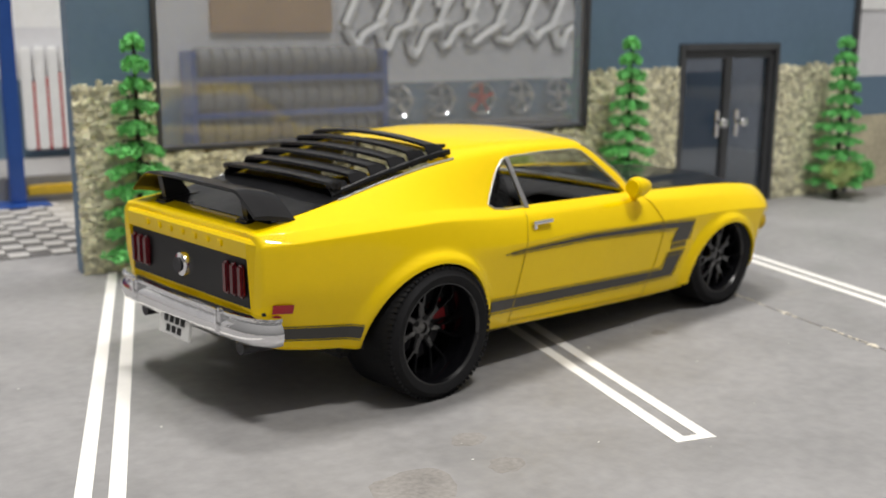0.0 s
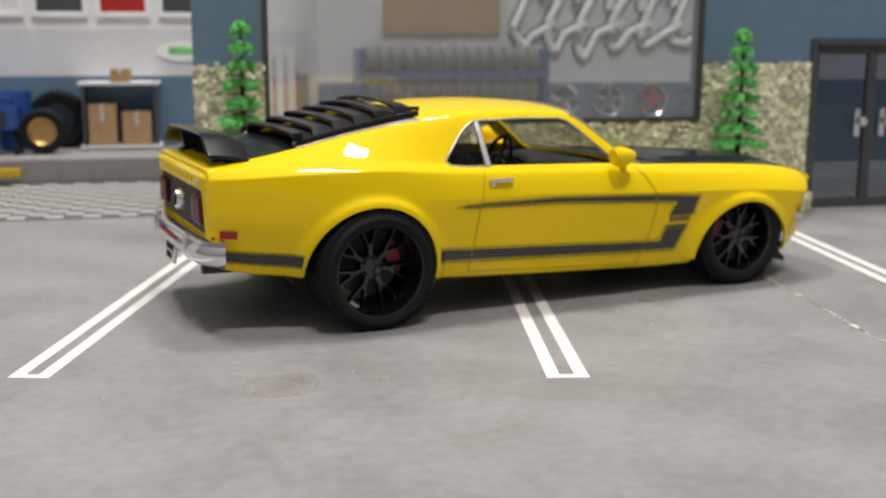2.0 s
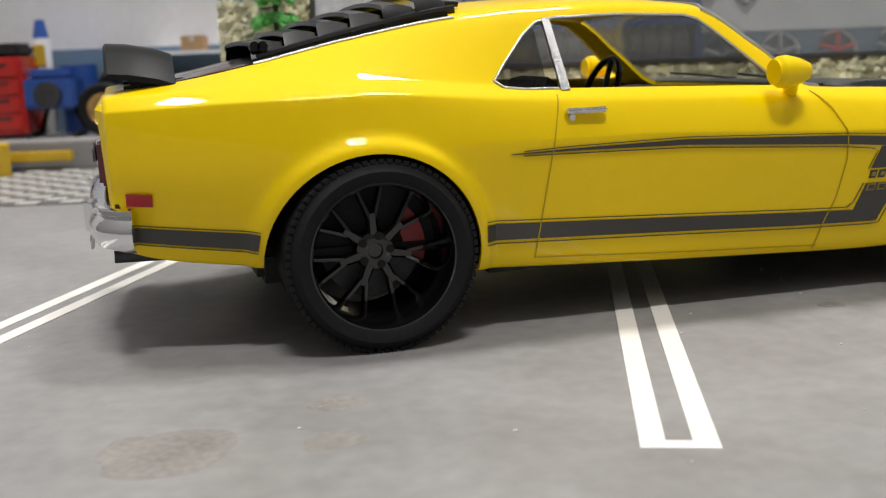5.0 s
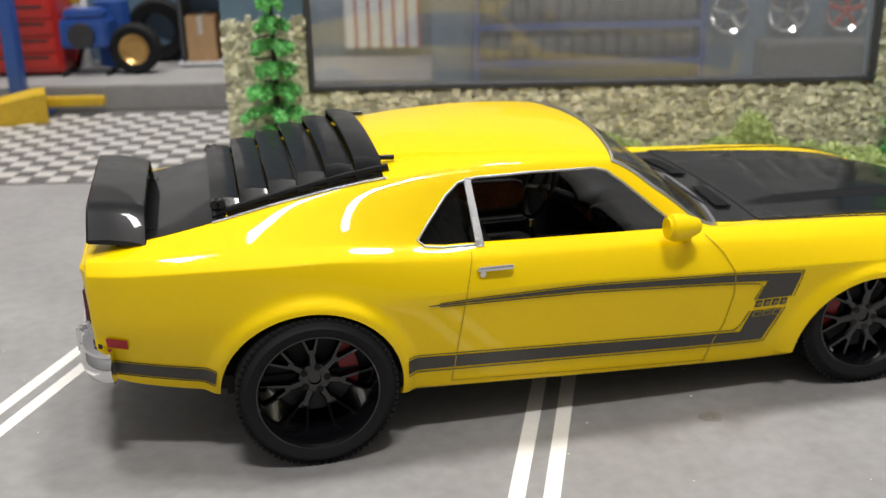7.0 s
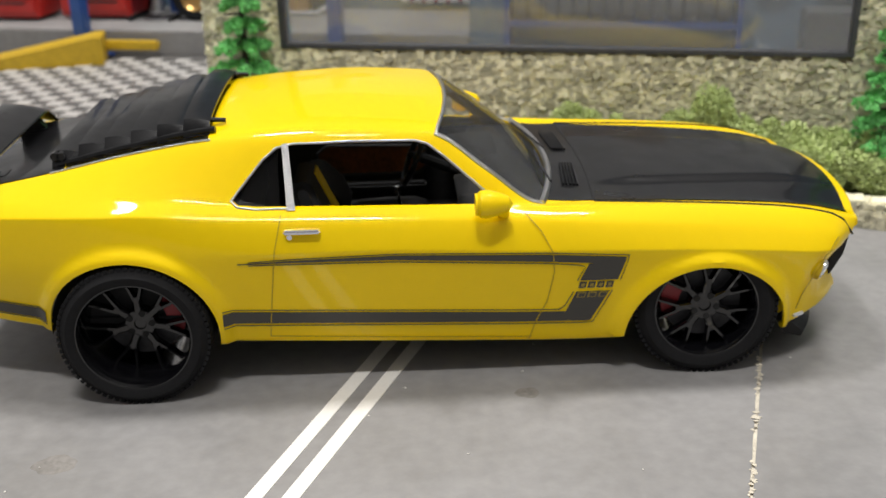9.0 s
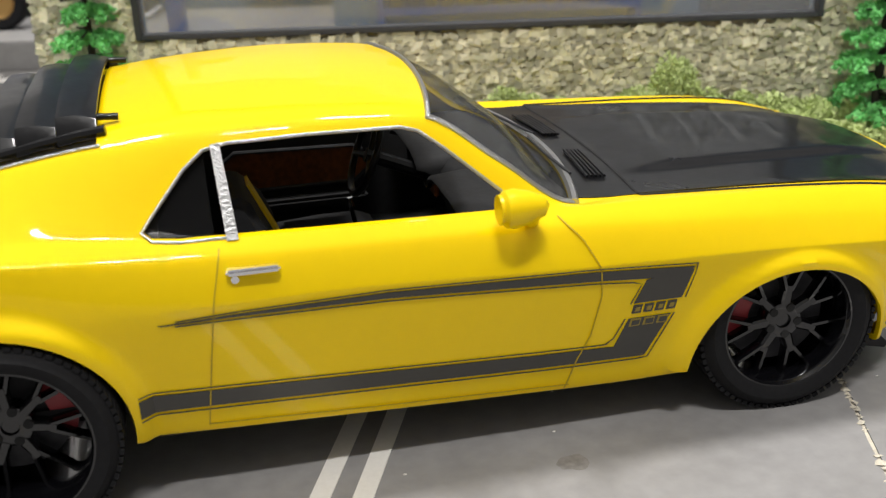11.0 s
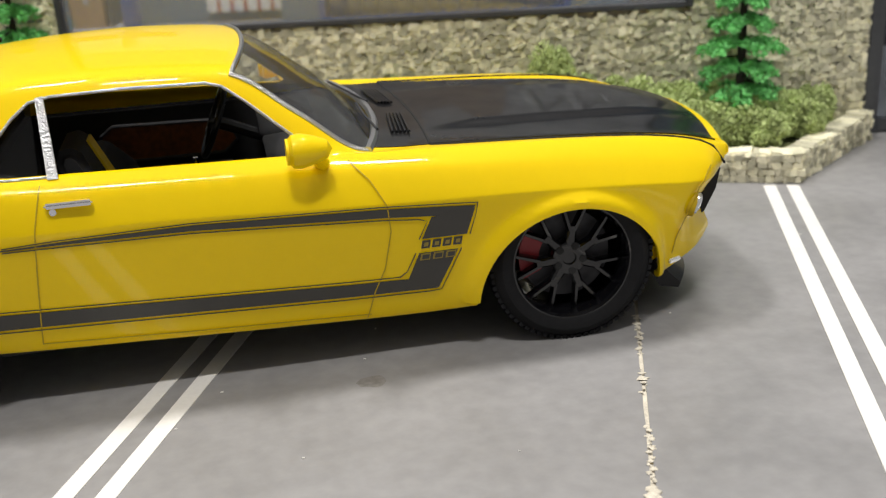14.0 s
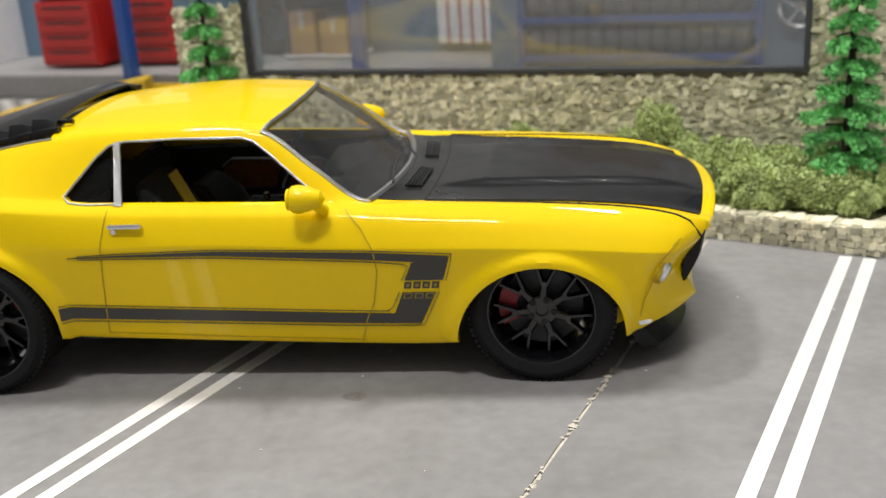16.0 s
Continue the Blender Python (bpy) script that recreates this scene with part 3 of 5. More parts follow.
# rear louvers: six slats between two rails
louver = part("rear_louver", bmesh.new(), BLACK_PLASTIC, car, "black slatted rear window louver")
for s in (-1, 1):
    bm = bmesh.new()
    tube(bm, [surf(x, s * (ROOF_W(x) - 0.066)) + Vector((0, 0, 0.012)) for x in np.linspace(-0.34, 0.43, 16)], 0.018, seg=8)
    if s < 0:
        louver.data = finish("rear_louver", bm, BLACK_PLASTIC)
    else:
        part("rail", bm, BLACK_PLASTIC, louver)
    bm = bmesh.new()
    cyl(bm, surf(0.40, s * 0.46) + Vector((0, 0, 0.03)), surf(0.47, s * 0.46) + Vector((0, 0, 0.018)), 0.012, seg=12)
    part("hinge", bm, BLACK_PLASTIC, louver)
    for k in range(2):
        bm = bmesh.new()
        p = surf(-0.345, s * 0.46) + Vector((0.03 * k, 0, 0.055))
        cyl(bm, p, p + Vector((0, s * 0.05, 0)), 0.02, seg=10)
        part("catch", bm, BLACK_PLASTIC, louver)
for i in range(6):
    xa = -0.36 + 0.128 * i
    xb = xa + 0.122
    bm = bmesh.new()
    rows = []
    for j in range(25):
        y = -0.5 + j / 24.0
        yy = y * 2 * (ROOF_W((xa + xb) / 2) - 0.05)
        e = min(1.0, (0.5 - abs(y)) / 0.045)
        rise = 0.046 * math.sqrt(max(0.0, 1 - (1 - e) ** 2))
        A = surf(xa, yy) + Vector((0, 0, 0.014 + rise * 1.35))
        M = surf((xa + xb) / 2, yy) + Vector((0, 0, 0.014 + rise * 1.15))
        B = surf(xb, yy) + Vector((0, 0, 0.006 + rise * 0.78))
        rows.append([bm.verts.new(p) for p in (A, M, B, B - Vector((0, 0, 0.014)), M - Vector((0, 0, 0.014)), A - Vector((0, 0, 0.016)))])
    for a, b in zip(rows, rows[1:]):
        for k in range(6):
            bm.faces.new((a[k], a[(k + 1) % 6], b[(k + 1) % 6], b[k]))
    bm.faces.new(rows[0])
    bm.faces.new(rows[-1][::-1])
    part("slat", bm, BLACK_PLASTIC, louver)

# rear spoiler on two pedestals
bm = bmesh.new()
rows = []
for j in range(33):
    y = -0.60 + 1.2 * j / 32
    e = abs(y) / 0.60
    drop = 0.105 * max(0.0, (e - 0.72) / 0.28) ** 1.15 + 0.008 * e * e
    prof = [(-0.885, 1.078), (-0.875, 1.088), (-0.80, 1.083), (-0.70, 1.064), (-0.645, 1.044), (-0.64, 1.036), (-0.70, 1.044), (-0.80, 1.061), (-0.875, 1.071)]
    rows.append([bm.verts.new((x - 0.005, y, z + 0.062 - drop)) for x, z in prof])
for a, b in zip(rows, rows[1:]):
    for k in range(9):
        bm.faces.new((a[k], a[(k + 1) % 9], b[(k + 1) % 9], b[k]))
bm.faces.new(rows[0])
bm.faces.new(rows[-1][::-1])
spoiler = part("rear_spoiler", bm, BLACK_SATIN, car, "black rear wing on two pedestals")
for s in (-1, 1):
    bm = bmesh.new()
    v = prism(bm, [(-0.83, 1.127), (-0.73, 1.117), (-0.64, 0.985), (-0.80, 0.965)], "y", s * 0.40 - 0.022, s * 0.40 + 0.022)
    part("pedestal", bm, BLACK_SATIN, spoiler)
    bm = bmesh.new()
    box(bm, -0.84, -0.60, s * 0.40 - 0.06, s * 0.40 + 0.06, 0.965, 1.0, 0.012)
    for q in bm.verts:
        q.co.z += (q.co.x + 0.72) * 0.12
    part("pedestal_foot", bm, BLACK_SATIN, spoiler)

TAIL_BLACK = mat("tail_black", (0.008, 0.008, 0.009), rough=0.55, vary=0.15)


def tail_part(name, bm, material, parent, label="", smooth=35):
    """A part of the tail, set against its face."""
    fore = 0.064 if name in ("tail_panel", "tail_lamp", "filler_cap", "cap_centre", "raised_letter", "tail_lip", "tail_cap") else 0.085
    bmesh.ops.translate(bm, vec=(fore, 0, 0), verts=bm.verts)
    return part(name, bm, material, parent, label, smooth)


# tail: dark panel, lamp clusters, filler cap, letters as raised bars, bumper, plate
bm = bmesh.new()
box(bm, -0.975, -0.94, -0.585, 0.585, 0.58, 0.835, 0.008)
tail_part("tail_panel", bm, TAIL_BLACK, car, "black tail panel")
bm = bmesh.new()
prism(bm, [(-0.90, 0.945), (-0.985, 0.930), (-0.998, 0.915), (-0.990, 0.838), (-0.90, 0.836)], "y", -0.585, 0.585)
tail_part("tail_lip", bm, YELLOW, car, "yellow tail lip")
for s in (-1, 1):
    bm = bmesh.new()
    a, b = sorted((s * 0.585, s * 0.655))
    prism(bm, [(-0.90, 0.945), (-0.985, 0.930), (-0.998, 0.915), (-0.990, 0.84), (-0.975, 0.56), (-0.90, 0.56)], "y", a, b)
    for q in bm.verts:
        if abs(q.co.y) > 0.62:
            q.co.x += 0.035 if q.co.x < -0.95 else 0.0
            q.co.z -= 0.012 if q.co.z > 0.9 else 0.0
    tail_part("tail_cap", bm, YELLOW, car, "yellow tail end cap")
for s in (-1, 1):
    for k in range(3):
        bm = bmesh.new()
        y = s * (0.40 + 0.065 * k)
        box(bm, -1.005, -0.97, y - 0.024, y + 0.024, 0.635, 0.80, 0.012)
        tail_part("tail_lamp", bm, RED_LENS, car, "dark red tail lamp")
bm = bmesh.new()
lathe(bm, [(0.0, -0.042), (0.035, -0.042), (0.06, -0.03), (0.068, 0.0), (0.068, 0.03)], (0, 0, 0), seg=32)
bmesh.ops.rotate(bm, cent=(0, 0, 0), matrix=Matrix.Rotation(-math.pi / 2, 3, "Z"), verts=bm.verts)
bmesh.ops.translate(bm, vec=(-0.985, 0, 0.715), verts=bm.verts)
cap = tail_part("filler_cap", bm, CHROME, car, "chrome filler cap")
bm = bmesh.new()
cyl(bm, (-1.036, 0, 0.715), (-1.03, 0, 0.715), 0.04, seg=20)
tail_part("cap_centre", bm, STEEL, cap)
for k in range(7):
    bm = bmesh.new()
    y = 0.36 - 0.12 * k
    box(bm, -1.004, -0.985, y - 0.02, y + 0.02, 0.868, 0.900, 0.004)
    tail_part("raised_letter", bm, YELLOW, car)
bm = bmesh.new()
rows = []
way = [(-0.925, 0.738), (-0.955, 0.733), (-0.975, 0.720), (-0.995, 0.70), (-1.025, 0.655), (-1.045, 0.59), (-1.055, 0.50), (-1.062, 0.36), (-1.068, 0.18), (-1.07, 0.0)]
way = way + [(x, -y) for x, y in way[-2::-1]]
for i, (x, y) in enumerate(way):
    a, b = Vector(way[max(i - 1, 0)]), Vector(way[min(i + 1, len(way) - 1)])
    d = (b - a).normalized()
    n = Vector((d.y, -d.x))
    if n.x > 0 and abs(y) < 0.6:
        n = -n
    out = Vector((x, y)) - Vector((-0.85, 0))
    n = n if n.dot(out) > 0 else -n
    prof = [(-0.05, 0.566), (-0.008, 0.570), (0.008, 0.562), (0.010, 0.547), (-0.004, 0.536), (0.022, 0.505), (0.024, 0.465), (0.004, 0.425), (-0.05, 0.405)]
    rows.append([bm.verts.new((x + n.x * o, y + n.y * o, z)) for o, z in prof])
for a, b in zip(rows, rows[1:]):
    for k in range(9):
        bm.faces.new((a[k], a[(k + 1) % 9], b[(k + 1) % 9], b[k]))
bm.faces.new(rows[0])
bm.faces.new(rows[-1][::-1])
bumper = tail_part("rear_bumper", bm, CHROME, car, "chrome rear bumper", smooth=50)
for s in (-1, 1):
    bm = bmesh.new()
    box(bm, -1.095, -1.03, s * 0.42 - 0.022, s * 0.42 + 0.022, 0.44, 0.578, 0.016)
    tail_part("overrider", bm, CHROME, bumper)
    bm = bmesh.new()
    cyl(bm, (-1.0, s * 0.48, 0.37), (-0.6, s * 0.48, 0.36), 0.035, seg=14)
    tail_part("exhaust_tip", bm, STEEL, car, "steel exhaust tip")
bm = bmesh.new()
box(bm, -1.075, -1.06, -0.155, 0.155, 0.335, 0.475, 0.006)
bmesh.ops.rotate(bm, cent=(-1.067, 0, 0.475), matrix=Matrix.Rotation(0.16, 3, "Y"), verts=bm.verts)
plate = tail_part("number_plate", bm, PLATE, car, "white number plate with dark bars")
for r, (z, n) in enumerate(((0.425, 4), (0.375, 3))):
    for k in range(n):
        bm = bmesh.new()
        y = (k - (n - 1) / 2) * 0.055
        box(bm, -1.079, -1.073, y - 0.018, y + 0.018, z - 0.018, z + 0.018)
        bmesh.ops.rotate(bm, cent=(-1.067, 0, 0.475), matrix=Matrix.Rotation(0.16, 3, "Y"), verts=bm.verts)
        tail_part("plate_bar", bm, MATT_BLACK, plate)
# Matt black strip painted as the shadow between tail and bumper.
bm = bmesh.new()
box(bm, -0.98, -0.90, -0.66, 0.66, 0.55, 0.585, 0.005)
tail_part("tail_valance_gap", bm, MATT_BLACK, car)

# nose: grille opening, headlamps, fender tips, valance, chin spoiler
bm = bmesh.new()
rows = []
for j in range(25):
    y = -0.66 + 1.32 * j / 24
    e = abs(y) / 0.66
    x = 3.51 + bow(3.51, y) - 0.035
    rows.append([bm.verts.new((x + dx, y, z)) for dx, z in ((0.0, 0.655 - 0.03 * e), (0.012, 0.64 - 0.03 * e), (0.0, 0.52), (-0.02, 0.40 + 0.02 * e), (-0.05, 0.40), (-0.05, 0.655 - 0.03 * e))])
for a, b in zip(rows, rows[1:]):
    for k in range(6):
        bm.faces.new((a[k], a[(k + 1) % 6], b[(k + 1) % 6], b[k]))
bm.faces.new(rows[0])
bm.faces.new(rows[-1][::-1])
part("grille", bm, MATT_BLACK, car, "black grille")
for s in (-1, 1):
    line_strip("fender_seam", [(3.49, 0.700), (3.39, 0.655), (3.325, 0.60), (3.29, 0.50), (3.26, 0.36), (3.245, 0.31)], 0.007, SHADE_YELLOW, side=s)
    y = side_y(3.36, 0.52)
    c, d = Vector((3.335, s * (y - 0.018), 0.52)), Vector((0.86, s * 0.5, 0.0)).normalized()
    bm = bmesh.new()
    cyl(bm, c - d * 0.05, c + d * 0.010, 0.054, 0.057, seg=28)
    bucket = part("lamp_bucket", bm, SHADE_YELLOW, car, "shaded headlamp bucket")
    bm = bmesh.new()
    cyl(bm, c, c + d * 0.022, 0.048, 0.044, seg=28)
    cyl(bm, c + d * 0.022, c + d * 0.032, 0.044, 0.026, seg=28)
    part("headlamp", bm, CLEAR_LENS, bucket, "clear outer headlamp")
    bm = bmesh.new()
    y = side_y(3.28, 0.28)
    box(bm, 3.23, 3.33, min(s * (y - 0.03), s * (y + 0.012)), max(s * (y - 0.03), s * (y + 0.012)), 0.262, 0.282, 0.006)
    bmesh.ops.rotate(bm, cent=(3.28, s * y, 0.27), matrix=Matrix.Rotation(-s * 0.3, 3, "Z"), verts=bm.verts)
    part("parking_lamp", bm, CLEAR_LENS, car, "clear parking lamp")
bm = bmesh.new()
rows = []
for j in range(41):
    y = -0.80 + 1.6 * j / 40
    e = abs(y) / 0.80
    x = 3.600 - 0.36 * e ** 5 - 0.10 * e * e
    prof = [(x - 0.05, 0.405), (x, 0.40), (x + 0.018, 0.375), (x + 0.004, 0.345), (x - 0.05, 0.325), (x - 0.10, 0.33)]
    rows.append([bm.verts.new((a, y, z - 0.06 * e ** 3)) for a, z in prof])
for a, b in zip(rows, rows[1:]):
    for k in range(6):
        bm.faces.new((a[k], a[(k + 1) % 6], b[(k + 1) % 6], b[k]))
bm.faces.new(rows[0])
bm.faces.new(rows[-1][::-1])
part("front_bumper", bm, YELLOW, car, "yellow front bumper")
bm = bmesh.new()
rows = []
for j in range(41):
    y = -0.66 + 1.32 * j / 40
    x = 3.51 + bow(3.51, y)
    z = tops(3.51, y)
    rows.append([bm.verts.new(p) for p in ((x - 0.02, y, z + 0.006), (x, y, z + 0.004), (x + 0.016, y, z - 0.008), (x + 0.018, y, z - 0.03), (x, y, z - 0.045), (x - 0.02, y, z - 0.03))])
for a, b in zip(rows, rows[1:]):
    for k in range(6):
        bm.faces.new((a[k], a[(k + 1) % 6], b[(k + 1) % 6], b[k]))
bm.faces.new(rows[0])
bm.faces.new(rows[-1][::-1])
part("hood_lip", bm, YELLOW, car, "yellow hood lip")
bm = bmesh.new()
rows = []
for j in range(31):
    y = -0.70 + 1.40 * j / 30
    e = abs(y) / 0.70
    x = 3.50 - 0.05 * e * e - 0.16 * e ** 3
    rows.append([bm.verts.new(p) for p in ((x - 0.10, y, 0.25), (x - 0.01, y, 0.165), (x + 0.055, y, 0.115), (x + 0.045, y, 0.092), (x - 0.07, y, 0.112), (x - 0.15, y, 0.23))])
for a, b in zip(rows, rows[1:]):
    for k in range(6):
        bm.faces.new((a[k], a[(k + 1) % 6], b[(k + 1) % 6], b[k]))
bm.faces.new(rows[0])
bm.faces.new(rows[-1][::-1])
part("chin_spoiler", bm, BLACK_PLASTIC, car, "black chin spoiler")

def draw_in(ob):
    """The nose is short, and tucks back below the lamps."""
    for v in ob.data.vertices:
        x, z = v.co.x / K, v.co.z / K
        if x > 3.1:
            low = min(1.0, max(0.0, (0.54 - z) / 0.16)) if ob.name != "chin_spoiler" else 0.3
            v.co.x = K * (3.1 + (x - 3.1) * 0.86 - 0.055 * low * min(1.0, (x - 3.1) / 0.25))


for ob in car.children_recursive:
    if ob.type == "MESH":
        draw_in(ob)

# underside and wheel wells
bm = bmesh.new()
box(bm, -0.40, 3.3, -0.60, 0.60, 0.22, 0.36, 0.03)
box(bm, 0.45, 2.25, -0.78, 0.78, 0.22, 0.30, 0.02)
box(bm, -0.75, -0.45, -0.60, 0.60, 0.38, 0.46, 0.03)
part("chassis", bm, MATT_BLACK, car, "black underbody")
for cx, cz, r in ARCHES:
    for s in (-1, 1):
        bm = bmesh.new()
        pts = [(r * 1.0 * math.cos(a), r * 1.0 * math.sin(a)) for a in np.linspace(0.0, math.pi, 30)]
        A = [bm.verts.new((cx + a, s * 0.80, cz + b)) for a, b in pts]
        B = [bm.verts.new((cx + a, s * 0.50, cz + b)) for a, b in pts]
        for i in range(29):
            bm.faces.new((A[i], A[i + 1], B[i + 1], B[i]))
        bm.faces.new(B)
        part("wheel_well", bm, MATT_BLACK, car, "black wheel well")


def wheel(cx, cy, R, rim, width, dish, side, turn=0.0, spin=0.0):
    """A black wheel with seven split spokes. Its outer face is at y = 0, looking to y < 0; side mirrors it."""
    at = Matrix.Translation((cx * K, cy * K, R * K)) @ Matrix.Rotation(radians(turn + (0 if side < 0 else 180)), 4, "Z")
    hub = part("wheel", bmesh.new(), GLOSS_BLACK, car, "black split-spoke wheel with a low-profile tyre")
    bm = bmesh.new()
    lathe(bm, [(rim - 0.014, 0.014), (rim - 0.006, 0.0), (rim + 0.010, 0.002), (rim + 0.008, 0.02), (rim - 0.006, 0.03), (rim - 0.016, 0.06), (rim - 0.022, 0.12), (rim - 0.022, width), (rim, width), (rim, width - 0.02), (rim - 0.012, 0.10)], (0, 0, 0), seg=64)
    hub.data = finish("wheel", bm, GLOSS_BLACK)
    hub.matrix_local = at
    bm = bmesh.new()
    lathe(bm, [(0.0, 0.012), (0.026, 0.012), (0.030, 0.002), (0.045, 0.0), (0.070, 0.006), (0.078, 0.02), (0.078, 0.06), (0.0, 0.06)], (0, dish, 0), seg=30)
    part("hub", bm, GLOSS_BLACK, hub)
    R1 = rim - 0.012
    for k in range(7):
        a = 2 * math.pi * k / 7 + math.pi / 2 + spin
        bm = bmesh.new()
        for q0, q1, w0, w1 in (((0.060, 0.0), (0.140, 0.0), 0.021, 0.017), ((0.122, -0.009), (R1, -0.056), 0.0105, 0.0080), ((0.122, 0.009), (R1, 0.056), 0.0105, 0.0080)):
            q0, q1 = Vector(q0), Vector(q1)
            d = (q1 - q0).normalized()
            nn = Vector((-d.y, d.x))
            ring = []
            for q, w in ((q0, w0), (q1, w1)):
                far = 0.014 * max(0.0, (q.x - 0.14) / 0.12)
                ring.append([bm.verts.new(((q + nn * o * w).x, dish + far + dy, (q + nn * o * w).y)) for o, dy in ((-1.0, 0.045), (-1.0, 0.010), (-0.6, 0.002), (0.6, 0.002), (1.0, 0.010), (1.0, 0.045))])
            for k2 in range(6):
                bm.faces.new((ring[0][k2], ring[0][(k2 + 1) % 6], ring[1][(k2 + 1) % 6], ring[1][k2]))
            bm.faces.new(ring[0])
            bm.faces.new(ring[1][::-1])
        bmesh.ops.rotate(bm, cent=(0, 0, 0), matrix=Matrix.Rotation(-a, 3, "Y"), verts=bm.verts)
        part("spoke", bm, GLOSS_BLACK, hub)
    # Solid black discs stand in for the shade inside recessed lug holes.
    for k in range(5):
        bm = bmesh.new()
        b = 2 * math.pi * k / 5 + spin
        cyl(bm, (0.056 * math.cos(b), dish - 0.002, 0.056 * math.sin(b)), (0.056 * math.cos(b), dish + 0.02, 0.056 * math.sin(b)), 0.016, 0.018, seg=12)
        part("lug_nut", bm, MATT_BLACK, hub)
    bm = bmesh.new()
    prof = [(rim - 0.004, 0.004), (rim + 0.012, -0.008), (rim + (R - rim) * 0.5, -0.014), (R - 0.022, 0.004), (R - 0.004, 0.022), (R, 0.05), (R, width - 0.05), (R - 0.004, width - 0.022), (R - 0.022, width - 0.004), (rim + 0.03, width + 0.01), (rim - 0.004, width)]
    lathe(bm, prof, (0, 0, 0), seg=72)
    part("tyre", bm, RUBBER, hub, "worn low-profile black tyre")
    bm = bmesh.new()
    for k in range(72):
        a = 2 * math.pi * k / 72
        for w0, w1 in ((0.006, 0.06), (0.07, 0.13), (width - 0.13, width - 0.07), (width - 0.06, width - 0.006)):
            vs = box(bm, R - 0.014, R + 0.0008, w0, w1, -0.010, 0.010)
            sk = 0.5 if w0 < width / 2 else -0.5
            for v in vs:
                v.co.z += (v.co.y - (w0 + w1) / 2) * sk * 0.4
                x, z = v.co.x, v.co.z
                v.co.x, v.co.z = x * math.cos(a) - z * math.sin(a), x * math.sin(a) + z * math.cos(a)
    tagged(part("tread", bm, RUBBER, hub), kind="stuff")
    bm = bmesh.new()
    lathe(bm, [(0.06, dish + 0.075), (0.19, dish + 0.075), (0.19, dish + 0.095), (0.06, dish + 0.095)], (0, 0, 0), seg=40, close=True)
    part("brake_disc", bm, STEEL, hub, "grey brake disc")
    bm = bmesh.new()
    A = [bm.verts.new((r * math.cos(t), y, r * math.sin(t))) for y in (dish + 0.05, dish + 0.12) for r, t in
         [(0.205, t) for t in np.linspace(-0.55, 0.55, 9)] + [(0.12, t) for t in np.linspace(0.55, -0.55, 9)]]
    n = 18
    bm.faces.new(A[:n])
    bm.faces.new(A[n:][::-1])
    for i in range(n):
        bm.faces.new((A[i], A[n + i], A[n + (i + 1) % n], A[(i + 1) % n]))
    ang = 0.25 if cx < 1 else math.pi - 0.1
    bmesh.ops.rotate(bm, cent=(0, 0, 0), matrix=Matrix.Rotation(-ang, 3, "Y"), verts=bm.verts)
    part("brake_caliper", bm, RED_CAL, hub, "red brake caliper")
    return hub


for s in (-1, 1):
    wheel(0.018, s * 0.938, 0.354, 0.270, 0.40, 0.15, s, spin=0.05)
    wheel(2.740, s * 0.866, 0.345, 0.250, 0.28, 0.045, s, turn=-3, spin=-0.12)

# cabin: seats, door cards, dash, wheel, steering column
cabin = part("cabin_tub", bmesh.new(), INTERIOR, car, "black cabin tub")
bm = bmesh.new()
box(bm, -0.30, 2.0, -0.74, 0.74, 0.33, 0.37)
cabin.data = finish("cabin_tub", bm, INTERIOR)
for nm, dims in (("door_panel", (0.42, 2.0, 0.74, 0.78, 0.33, 0.83, 0.01)), ("door_panel", (0.42, 2.0, -0.78, -0.74, 0.33, 0.85, 0.01)),
                 ("rear_deck", (-0.30, 0.46, -0.72, 0.72, 0.33, 0.78, 0.03)), ("rear_seat_back", (0.40, 0.50, -0.70, 0.70, 0.5, 0.88, 0.03))):
    bm = bmesh.new()
    box(bm, *dims)
    part(nm, bm, INTERIOR, cabin)
